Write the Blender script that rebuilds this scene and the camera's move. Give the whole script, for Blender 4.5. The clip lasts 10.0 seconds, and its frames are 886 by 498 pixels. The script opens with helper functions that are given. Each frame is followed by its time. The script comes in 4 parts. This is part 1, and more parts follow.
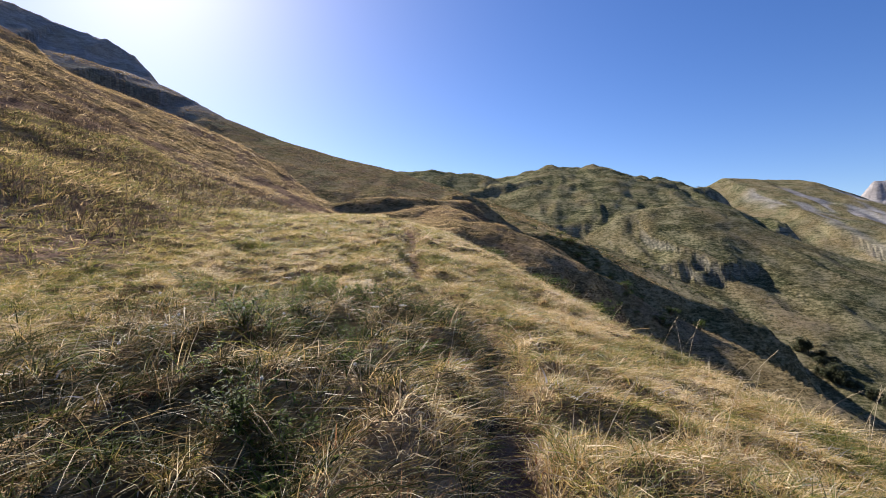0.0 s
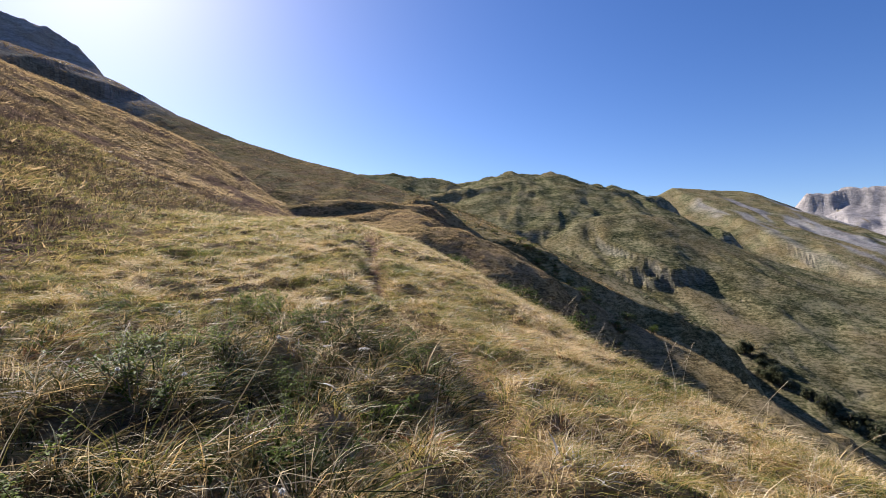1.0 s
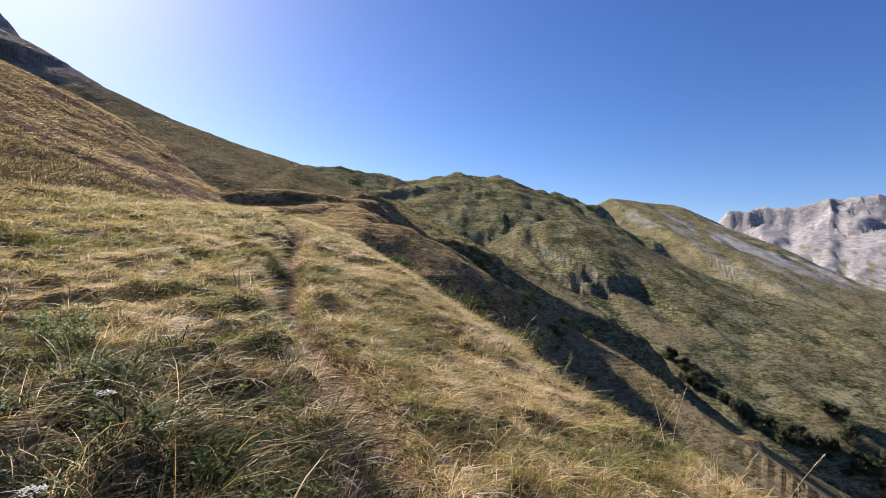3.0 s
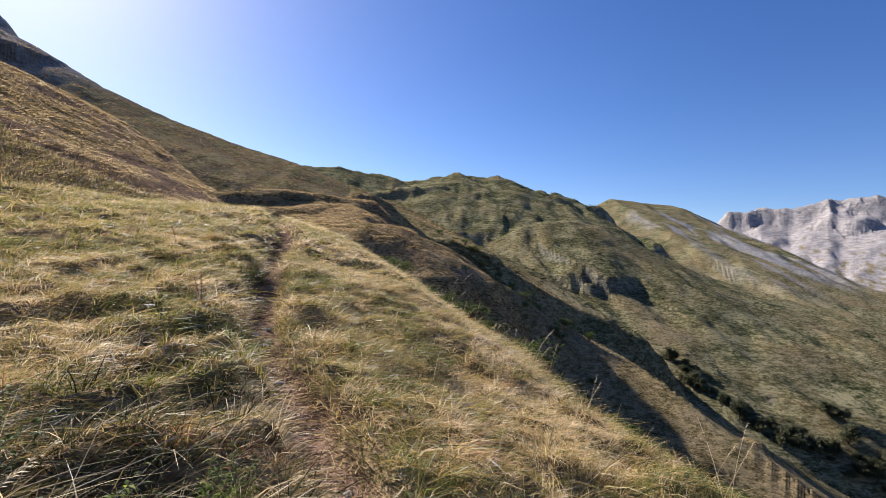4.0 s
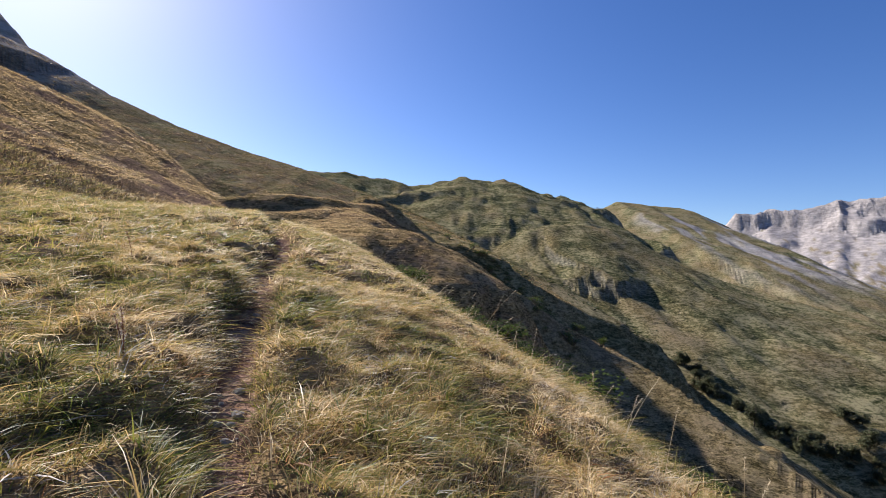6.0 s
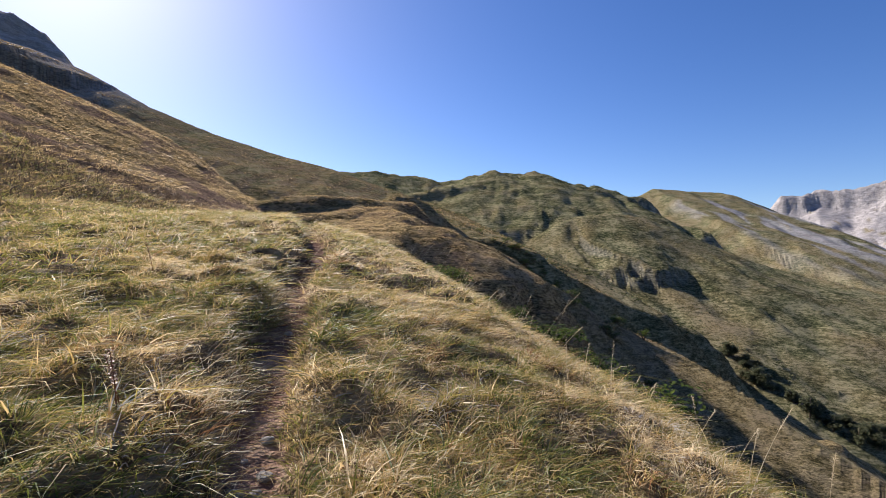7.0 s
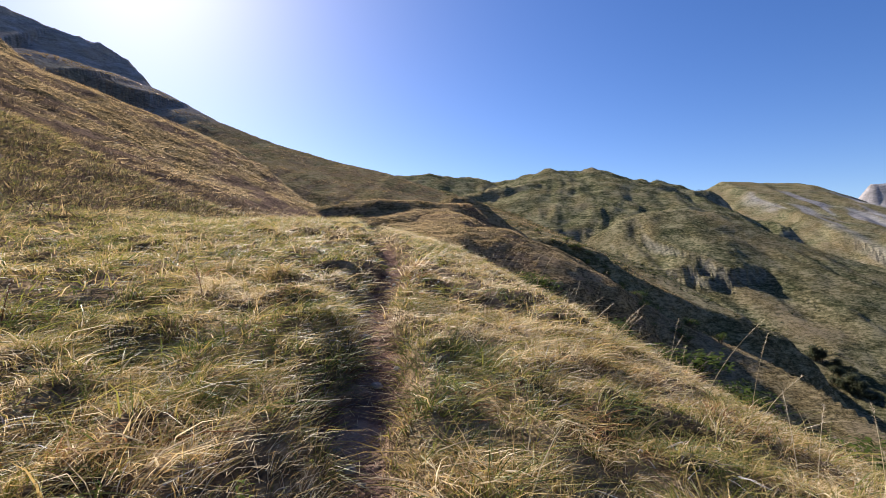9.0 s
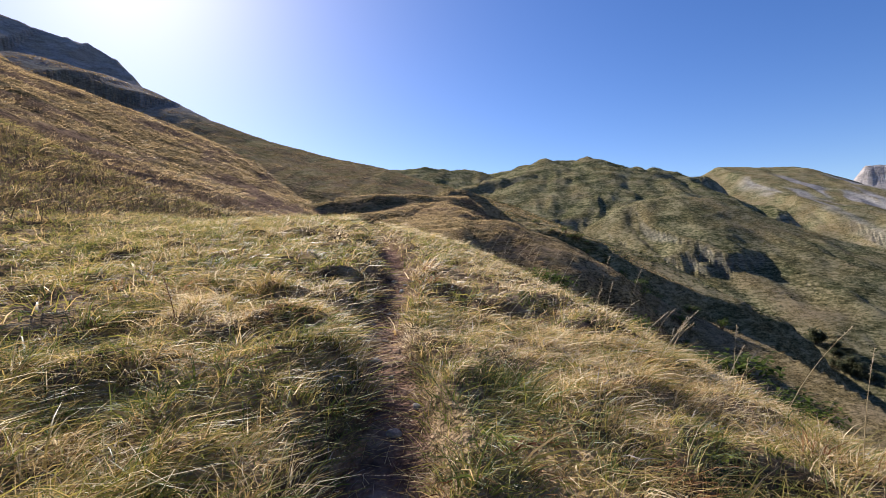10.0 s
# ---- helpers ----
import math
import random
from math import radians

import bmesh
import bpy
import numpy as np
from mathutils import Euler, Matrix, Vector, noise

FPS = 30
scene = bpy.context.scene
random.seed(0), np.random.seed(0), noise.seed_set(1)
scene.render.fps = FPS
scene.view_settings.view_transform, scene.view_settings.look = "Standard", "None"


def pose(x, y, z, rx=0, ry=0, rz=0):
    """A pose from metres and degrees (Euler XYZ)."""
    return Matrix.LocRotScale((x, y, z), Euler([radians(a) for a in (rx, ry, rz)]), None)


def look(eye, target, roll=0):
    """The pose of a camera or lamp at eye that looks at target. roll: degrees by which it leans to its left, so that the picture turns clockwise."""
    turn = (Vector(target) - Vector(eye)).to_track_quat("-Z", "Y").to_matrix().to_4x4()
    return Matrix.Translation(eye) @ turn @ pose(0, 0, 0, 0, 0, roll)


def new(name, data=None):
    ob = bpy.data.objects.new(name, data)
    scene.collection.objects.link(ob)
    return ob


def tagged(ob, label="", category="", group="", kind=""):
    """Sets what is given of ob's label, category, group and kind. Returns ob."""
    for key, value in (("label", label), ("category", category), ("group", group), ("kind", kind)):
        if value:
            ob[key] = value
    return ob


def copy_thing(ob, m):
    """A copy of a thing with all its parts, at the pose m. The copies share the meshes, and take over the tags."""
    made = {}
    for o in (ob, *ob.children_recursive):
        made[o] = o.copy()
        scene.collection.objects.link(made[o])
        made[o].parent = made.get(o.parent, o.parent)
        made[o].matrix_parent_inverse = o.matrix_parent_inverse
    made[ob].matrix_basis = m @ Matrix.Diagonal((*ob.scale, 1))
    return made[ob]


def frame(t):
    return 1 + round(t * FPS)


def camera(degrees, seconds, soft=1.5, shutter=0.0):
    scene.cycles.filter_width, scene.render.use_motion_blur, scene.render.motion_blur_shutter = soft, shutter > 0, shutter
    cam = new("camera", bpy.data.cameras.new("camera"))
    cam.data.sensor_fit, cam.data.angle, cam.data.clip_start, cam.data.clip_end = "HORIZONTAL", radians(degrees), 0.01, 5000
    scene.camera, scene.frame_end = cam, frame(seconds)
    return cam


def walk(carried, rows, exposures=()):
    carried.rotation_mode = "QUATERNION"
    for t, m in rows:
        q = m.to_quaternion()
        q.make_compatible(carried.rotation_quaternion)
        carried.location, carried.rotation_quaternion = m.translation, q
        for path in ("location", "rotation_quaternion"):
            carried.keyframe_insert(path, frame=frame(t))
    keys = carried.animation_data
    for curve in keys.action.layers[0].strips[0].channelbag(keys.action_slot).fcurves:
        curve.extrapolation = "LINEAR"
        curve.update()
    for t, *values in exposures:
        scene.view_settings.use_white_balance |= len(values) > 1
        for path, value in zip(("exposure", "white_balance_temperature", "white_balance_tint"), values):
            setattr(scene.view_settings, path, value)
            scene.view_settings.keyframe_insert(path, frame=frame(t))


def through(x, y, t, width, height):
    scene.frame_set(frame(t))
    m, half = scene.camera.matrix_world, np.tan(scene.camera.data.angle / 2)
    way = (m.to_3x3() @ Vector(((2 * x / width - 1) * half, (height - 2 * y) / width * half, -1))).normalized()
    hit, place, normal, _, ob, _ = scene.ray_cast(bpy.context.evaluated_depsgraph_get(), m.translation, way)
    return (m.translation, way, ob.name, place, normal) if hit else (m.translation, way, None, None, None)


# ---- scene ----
cam = camera(86.4, 10.0, soft=0.75)
PATH = [
    (0, (-0.483, 0.906, 1.702), (-0.471, 2.906, 1.717), -0.0),
    (0.5, (-0.516, 1.481, 1.79), (-0.498, 3.481, 1.812), -0.2),
    (1, (-0.598, 2.102, 1.856), (-0.418, 4.093, 1.89), 0.5),
    (1.5, (-0.558, 2.713, 1.847), (-0.31, 4.698, 1.875), 1.6),
    (2, (-0.451, 3.151, 1.929), (-0.185, 5.133, 1.963), 1.6),
    (2.5, (-0.37, 3.737, 1.991), (-0.013, 5.705, 2.026), 2.6),
    (3, (-0.183, 4.238, 1.992), (0.227, 6.195, 2.026), 3.1),
    (4.5, (0.019, 5.987, 2.094), (0.432, 7.944, 2.136), 3.1),
    (5, (0.034, 6.528, 2.109), (0.434, 8.486, 2.168), 2.7),
    (5.5, (-0.01, 7.152, 2.125), (0.39, 9.111, 2.185), 2.9),
    (7, (-0.15, 8.719, 2.282), (0.104, 10.702, 2.312), 0.8),
    (7.5, (-0.275, 9.151, 2.27), (-0.189, 11.149, 2.307), 0.4),
    (8, (-0.412, 9.588, 2.362), (-0.389, 11.587, 2.4), -0.3),
    (8.5, (-0.622, 10.056, 2.445), (-0.602, 12.056, 2.482), -0.2),
    (9, (-0.719, 10.484, 2.427), (-0.696, 12.484, 2.461), -0.2),
    (9.5, (-0.77, 10.904, 2.506), (-0.741, 12.904, 2.52), -1.6),
    (10, (-0.928, 11.364, 2.549), (-0.895, 13.363, 2.554), -1.8),
]
walk(cam, [(t, look(eye, target, roll)) for t, eye, target, roll in PATH], [(0, 0.98, 6200, 14), (10, 0.98, 6200, 14)])

# ---- light ----
SUN_AZ, SUN_EL = -33.0, 33.0            # degrees: right of +y, above the level
world = bpy.data.worlds.new("world")
scene.world = world
world.use_nodes = True
wn = world.node_tree.nodes
sky = wn.new("ShaderNodeTexSky")
sky.sky_type = 'NISHITA'
sky.sun_disc = False
sky.sun_elevation = radians(SUN_EL)
sky.sun_rotation = radians(SUN_AZ)
sky.altitude = 1800
sky.air_density, sky.dust_density, sky.ozone_density = 1.0, 1.6, 1.6
wn["Background"].inputs["Strength"].default_value = 0.074
tone = wn.new("ShaderNodeHueSaturation")
tone.inputs["Hue"].default_value = 0.512
tone.inputs["Saturation"].default_value = 1.28
world.node_tree.links.new(sky.outputs[0], tone.inputs["Color"])
world.node_tree.links.new(tone.outputs[0], wn["Background"].inputs["Color"])
sun = new("sun", bpy.data.lights.new("sun", 'SUN'))
sun.data.energy, sun.data.angle, sun.data.color = 4.8, radians(0.5), (1.0, 0.93, 0.82)
_d = Vector((math.sin(radians(SUN_AZ)) * math.cos(radians(SUN_EL)),
             math.cos(radians(SUN_AZ)) * math.cos(radians(SUN_EL)), math.sin(radians(SUN_EL))))
sun.matrix_world = look(_d * 50, (0, 0, 0))


# ---- noise ----
def _hash(ix, iy, seed):
    h = (ix.astype(np.int64) * 374761393 + iy.astype(np.int64) * 668265263 + seed * 1442695041) & 0xFFFFFFFF
    h = ((h ^ (h >> 13)) * 1274126177) & 0xFFFFFFFF
    return (h ^ (h >> 16)) & 0xFFFFFFFF


def perlin(x, y, seed=0):
    """Gradient noise in about -1..1 for arrays."""
    x, y = np.asarray(x, float), np.asarray(y, float)
    ix, iy = np.floor(x), np.floor(y)
    fx, fy = x - ix, y - iy
    ux, uy = fx * fx * fx * (fx * (fx * 6 - 15) + 10), fy * fy * fy * (fy * (fy * 6 - 15) + 10)

    def corner(dx, dy):
        a = _hash(ix + dx, iy + dy, seed) / 4294967296.0 * 2 * np.pi
        return np.cos(a) * (fx - dx) + np.sin(a) * (fy - dy)
    a = corner(0, 0) * (1 - ux) + corner(1, 0) * ux
    b = corner(0, 1) * (1 - ux) + corner(1, 1) * ux
    return (a * (1 - uy) + b * uy) * 1.5


def fbm(x, y, octaves=4, seed=0, gain=0.5):
    total, amp = 0.0, 1.0
    for o in range(octaves):
        total = total + amp * perlin(x, y, seed + 17 * o)
        x, y, amp = x * 2.03 + 7.1, y * 2.03 - 3.7, amp * gain
    return total


def smooth(a, b, v):
    t = np.clip((v - a) / (b - a), 0, 1)
    return t * t * (3 - 2 * t)


# ---- lie of the land ----
# the footpath: y, x and height of its bed
PATH_Y = (-60, -10, 0, 2.1, 4.2, 6.0, 7.5, 8.4, 9.1, 10.1, 11.0, 11.6, 13.7, 14.9, 16.7, 18.0, 18.8, 22, 28, 34, 45, 70, 120, 400)
PATH_X = (-3, -1, -.35, -.2, .0, .2, .34, .14, -.12, -.36, -.76, -.90, -1.25, -1.25, -1.6, -1.5, -1.5, -2.0, -3.3, -4, -4, -3, 0, 20)
PATH_Z = (-7, -1., -.05, .17, .32, .40, .45, .53, .60, .70, .84, .95, 1.28, 1.53, 1.85, 2.03, 2.18, 2.72, 3.45, 3.2, 1.6, -3, -14, -110)
# the brow on the valley side of the spur
BROW_Y = (-60, -10, 0, 4, 8, 12, 14, 16, 19.5, 24, 28, 40, 70, 120, 400)
BROW_X = (12, 9, 7.5, 6, 4.5, 3.05, 2.6, 2.0, .95, .0, -1.0, -1, 3, 10, 40)
BROW_Z = (-9, -2.8, -1.75, -1.25, -.65, .05, .55, .95, 1.75, 2.45, 3.0, 1.9, -6, -18, -120)


# where the turf has closed over the track again
WORN_Y = (0, 4.3, 4.9, 5.6, 6.3, 7.2, 8.0, 9.0, 20, 26, 40)
WORN = (1, 1, .45, .35, .75, .45, .8, 1, 1, .8, .3)


def path_track(u, x, y):
    """How far the turf is trodden away at u metres beside the line of the track."""
    off = np.abs(u + .10 * perlin(y * .9, y * 0, 9) + .05 * perlin(x * 3.1, y * 3.1, 10))
    wide = .24 + .07 * perlin(y * .8, y * 0 + 3.3, 12)
    return (1 - smooth(wide * .45, wide * 1.35, off)) * np.clip(np.interp(y, WORN_Y, WORN) + .3 * perlin(x * 1.7, y * 1.7, 13), 0, 1)


def near_height(x, y):
    px, pz = np.interp(y, PATH_Y, PATH_X), np.interp(y, PATH_Y, PATH_Z)
    bx, bz = np.interp(y, BROW_Y, BROW_X), np.interp(y, BROW_Y, BROW_Z)
    u = x - px
    width = np.maximum(bx - px, 0.6)
    left = pz + .26 * smooth(.12, .6, -u) + .016 * np.maximum(-u - 1, 0)
    f = u / width
    right = pz + (bz - pz) * np.clip(f, 0, 1) + .14 * smooth(.12, .45, u) * (1 - np.clip(f, 0, 1))
    over = np.maximum(u - width, 0)
    right = right - .46 * over - .28 * (np.sqrt(over * over + 4) - 2)
    z = np.where(u < 0, left, right)
    fade = np.exp(-((np.hypot(x, y - 12)) / 40) ** 2)
    lush = 1 + 1.7 * np.exp(-((x + 2.2) / 1.7) ** 2 - ((y - 5.2) / 2.6) ** 2)
    mound = .11 * (1 - 2.4 * np.abs(perlin(x / 1.05, y / 1.05, 3))) + .05 * fbm(x / .42, y / .42, 2, 4) + .07 * fbm(x / 2.6, y / 2.6, 2, 5)
    z = z + mound * lush * np.where(u < 0, 1.25, 1.1) * smooth(.12, .55, np.abs(u)) * fade
    track = path_track(u, x, y)
    return z - .15 * track, u, track


# ridge lines in metres, each with its fall on the left and right side of its run, and how round its crest is
RIDGES = {
    "upper_slope": ([(-262, 405, 153), (-237, 413, 145), (-215, 419, 133), (-190, 420, 120), (-165, 420, 110), (-140, 418, 100), (-90, 416.5, 85),
                     (-40, 414, 73), (0, 415, 60), (40, 430, 42), (90, 440, 8)], .45, .27, 6, True),
    "west_mountain": ([(-1500, 300, 640), (-900, 600, 470), (-682, 733, 395), (-619, 774, 372), (-553, 786, 354), (-522, 795, 335),
                       (-511, 808, 315), (-500, 821, 296), (-485, 845, 250), (-420, 900, 180), (-300, 940, 110)], .5, .62, 5, True),
    "middle_ridge": ([(-150, 720, 130), (-66, 698, 122), (-16, 701, 123.5), (59, 698, 116.5), (84, 696, 111), (120, 690, 117), (136, 687, 123), (160, 682, 128),
                      (179, 677, 123.5), (205, 670, 122), (216, 666, 127), (227, 663, 121), (245, 657, 108), (262, 650, 105.5), (272, 646, 107.5), (281, 642, 101.5),
                      (294, 636, 103.5), (310, 628, 97.5), (327, 619, 89), (347, 608, 84)], .4, (.40, .44, 385, 480), 3),
    # terraces of the middle ridge
    "high_terrace": ([(40, 592, 80), (79, 596, 89.5), (122, 599, 94.5), (167, 603, 89.5), (205, 607, 78), (222, 609, 66)], .05, .95, 3),
    "low_terrace": ([(188, 567, 84), (201, 566, 86.5), (224, 564, 81), (256, 561, 65), (270, 560, 55)], .12, .95, 3),
    "east_terrace": ([(228, 586, 90), (241, 583, 92), (269, 575, 88), (298, 567, 70), (312, 563, 58)], .12, .95, 3),
    "brow_rib": ([(2.5, 111.9, 15.6), (6.4, 112.7, 15.4), (10.5, 113.6, 13.6), (14.6, 114.5, 10.3), (18.9, 115.4, 7.5), (24.6, 116.6, 3.5), (30.5, 117.8, .7),
                  (44.2, 120.7, -5.8), (53.8, 123, -11.8), (70.2, 127.8, -19.4), (89, 128.5, -29.5), (108, 127.8, -39.9), (127, 126.2, -49.5), (141, 123.7, -56.9), (152.1, 120.7, -62.8),
                  (190, 108, -80)], .55, (1.2, .18, 40, 68), 1.0, True),
    "low_rib": ([(84, 112, -31.5), (104.7, 109.8, -41.8), (117.9, 107.7, -49.6), (132.8, 105, -58.5)], .1, .5, 1),
    "bank": ([(-17, 91.8, 9.6), (-14.6, 92.4, 11.6), (-9.3, 93.8, 12.6), (-4.2, 95.2, 12.5), (-1.5, 96, 10.5)], .03, 1.05, .7),
    "saddle": ([(1, 58, 4.0), (3, 66, 5.7), (2, 80, 8.2), (1, 95, 11), (3, 106, 13.4)], .16, .85, 1.5),
    "lobe": ([(-7, 60, 4.6), (-.4, 62.9, 5.2), (2.6, 64, 5.75), (5.8, 65.1, 5.75), (8.2, 66, 5.2), (9.6, 66.6, 4.0), (12, 67.6, 1.5)], .25, .55, 1.2),
    "ravine_rib": ([(12, 224, 28), (32.6, 228.5, 22.8), (49.5, 230.9, 16.1), (63.8, 232.9, 9.3), (84.4, 235.5, 3.7), (102.4, 236.8, -3.4), (114.7, 237, -10.6),
                    (131, 235.5, -19), (147.4, 233.5, -32.1), (165, 233.5, -44.5), (179.5, 233.5, -55.5), (202, 233, -70.2), (260, 230, -98)], .8, (.25, .95, 116, 148), 2, True),
    "green_spur": ([(120, 420, 8), (142.4, 417.1, 24.3), (154.6, 416, 33.2), (173.9, 414.3, 39.6), (197.8, 412.2, 42.9), (230.9, 409.3, 39.6), (254.9, 408.5, 32.7), (276.6, 409, 23.1),
                    (316, 411, 8.8), (362, 422, -6), (435, 438, -21), (547, 462, -43.5), (694, 488, -68), (860, 510, -100)], .7, (.42, .20, 110, 230), 3, True),
    "fan": ([(236, 296, -21), (222, 277, -32), (206, 265, -42), (192, 259, -52), (180, 254, -62)], .30, .55, 6),
    "round_hill": ([(560, 1030, 138), (594, 1026, 153.5), (614, 1023, 162.5), (683, 1013, 160), (766, 1001, 157), (802, 996, 144.5), (866, 987, 115.5), (924, 979, 97),
                    (997, 969, 60), (1069, 959, 40), (1143, 948, 9), (1217, 938, -15), (1319, 924, -80), (1400, 910, -120)], .45, .33, 8, True),
    "rock_massif": ([(1700, 2120, 120), (1791, 2027, 227), (1814, 2006, 248), (1847, 1975, 306), (1890, 1934, 295), (1937, 1887, 329), (2011, 1808, 314), (2065, 1746, 333),
                     (2102, 1701, 359), (2126, 1670, 347), (2149, 1641, 358), (2176, 1604, 363), (2210, 1557, 358), (2500, 1200, 430), (2600, 700, 380)], .7, .52, 3, True),
    "east_slope": ([(1300, -900, 260), (1200, -250, 160), (1500, 250, 120)], .45, .45, 20),
}
# the hillside above the meadow: how high it stands at each distance west, and where it turns away northward
HILL_W = (-800, -40, 0, 5, 10, 19, 28, 35, 42, 50, 57.5, 71, 77.5, 85, 91, 98, 104, 110, 116, 200, 330, 600)
HILL_Z = (-900, -50, -3, 2.4, 4.2, 7.6, 12.2, 16, 20.6, 25.5, 29, 34.7, 36.9, 39.1, 41.5, 46.7, 50, 55, 58.5, 112, 185, 300)
HILL_TURN = (20, 20, 50, 60, 75, 99, 110, 116, 122, 126, 127, 126.5, 125, 123, 121, 121, 123, 125, 125, 110, 90, 80)
NAMES = list(RIDGES) + ["hillside"]


def hillside_height(x, y):
    top = np.interp(-x, HILL_W, HILL_Z) - .09 * np.clip(36 - y, 0, 80) + .055 * np.clip(y - 70, 0, 60)
    beyond = np.maximum(y - np.interp(-x, HILL_W, HILL_TURN), 0)
    return top - .42 * (np.sqrt(beyond ** 2 + 9) - 3), y, np.clip(-x - 5, 0, 60)


def ridge_height(x, y, points, fall_left, fall_right, crest, nearest=False):
    """The height of a ridge: the highest of its stretches, or that of the nearest one."""
    best, away = np.full(x.shape, -1e9), np.zeros(x.shape)
    run, gap = 0.0, np.full(x.shape, 1e9)
    for (ax, ay, az), (bx, by, bz) in zip(points, points[1:]):
        dx, dy = bx - ax, by - ay
        length = math.hypot(dx, dy)
        t = np.clip(((x - ax) * dx + (y - ay) * dy) / length ** 2, 0, 1)
        ox, oy = x - ax - t * dx, y - ay - t * dy
        d = np.hypot(ox, oy)
        side = smooth(-.35, .35, (dx * oy - dy * ox) / (length * (d + 1e-6)))
        low = fall_right
        if isinstance(fall_right, tuple):       # the fall changes along the run
            f0, f1, r0, r1 = fall_right
            low = f0 + (f1 - f0) * np.clip((run + t * length - r0) / (r1 - r0), 0, 1)
        fall = low + (fall_left - low) * side
        z = az + (bz - az) * t - fall * (np.sqrt(d * d + crest * crest) - crest)
        win = d < gap if nearest else z > best
        gap = np.minimum(gap, d)
        best, away = np.where(win, z, best), np.where(win, d, away)
        run += length
    (ax, ay, _), (bx, by, _) = points[0], points[-1]
    along = ((x - ax) * (bx - ax) + (y - ay) * (by - ay)) / math.hypot(bx - ax, by - ay)
    return best, along, away


# past this x a ridge falls away faster towards the valley
EAST_END = {"upper_slope": (14, 0, .5), "middle_ridge": (325, 0, 1.4), "west_mountain": (-250, 0, .5)}
# past this distance from its crest a ridge falls more steeply
REACH = {"upper_slope": (150, .2), "middle_ridge": (250, .6), "ravine_rib": (85, .6), "brow_rib": (80, .5), "green_spur": (250, .3), "high_terrace": (22, 2), "low_terrace": (22, 2), "east_terrace": (22, 2), "low_rib": (8, 2),
         "bank": (9, 2), "saddle": (30, 1), "lobe": (12, 1), "fan": (45, 1)}
# how far and how widely the lines of each ridge wander
WANDER = {"upper_slope": (2, 45), "west_mountain": (6, 110), "middle_ridge": (5, 60), "brow_rib": (.6, 20), "ravine_rib": (1.5, 26), "green_spur": (4, 60),
          "round_hill": (8, 120), "rock_massif": (18, 110), "east_slope": (20, 120), "hillside": (.8, 12), "high_terrace": (7, 45), "low_terrace": (6, 40), "east_terrace": (6, 40),
          "low_rib": (.8, 12), "bank": (.8, 8), "saddle": (2, 14), "lobe": (.8, 7), "fan": (4, 30)}
SOFT = {"upper_slope": 5, "west_mountain": 12, "middle_ridge": 8, "ravine_rib": 2.5, "brow_rib": 1.5, "green_spur": 5, "round_hill": 12, "rock_massif": 12, "east_slope": 20,
        "hillside": .8, "high_terrace": 2, "low_terrace": 2, "east_terrace": 2, "low_rib": 1, "bank": .7, "saddle": 1.5, "lobe": .6, "fan": 8}
RELIEF = {"hillside": (.5, 12, .2), "upper_slope": (2, 50, .3), "west_mountain": (12, 150, 2), "middle_ridge": (8, 75, 2.4), "brow_rib": (.8, 30, .12), "ravine_rib": (1.6, 34, .3),
          "green_spur": (4.5, 42, .6), "round_hill": (6, 85, 1.0), "rock_massif": (3, 90, 5), "east_slope": (20, 120, 3), "high_terrace": (2, 30, .6), "low_terrace": (2, 30, .6),
          "east_terrace": (2, 30, .6), "low_rib": (.5, 12, .2), "bank": (.3, 8, .15), "saddle": (.7, 9, .25), "lobe": (.3, 6, .12), "fan": (1, 25, .4)}


def scars(run, down):
    """Bare gullies on the flank of the round hill, in streaks down its fall."""
    edge = 22 * perlin(down / 70, run / 160, 96)
    upper = smooth(20, 70, run + edge) * (1 - smooth(270, 330, run + edge)) * smooth(70, 130, down + edge) * (1 - smooth(420, 600, down + edge))
    lower = smooth(325, 350, run + edge) * (1 - smooth(420, 450, run + edge)) * smooth(340, 370, down + edge) * (1 - smooth(480, 540, down))
    streak = smooth(.0, .3, fbm(run / 34 + .5 * perlin(run / 40, down / 90, 97), down / 260, 2, 95, .6))
    return np.maximum(upper * streak, .7 * lower * smooth(-.1, .35, fbm(run / 18, down / 150, 2, 98)))


# how far from its crest line each ridge can matter
SPAN = {"upper_slope": 420, "west_mountain": 1200, "middle_ridge": 520, "high_terrace": 70, "low_terrace": 70, "east_terrace": 70, "brow_rib": 180, "low_rib": 30, "bank": 30,
        "saddle": 60, "lobe": 30, "ravine_rib": 200, "green_spur": 360, "fan": 90, "round_hill": 700, "rock_massif": 1600, "east_slope": 1500}


def within_reach(name, x, y):
    if name == "hillside":
        return (x < 30) & (x > -600) & (y > -200) & (y < 420)
    px, py, _ = zip(*RIDGES[name][0])
    s = SPAN[name]
    return (x > min(px) - s) & (x < max(px) + s) & (y > min(py) - s) & (y < max(py) + s)


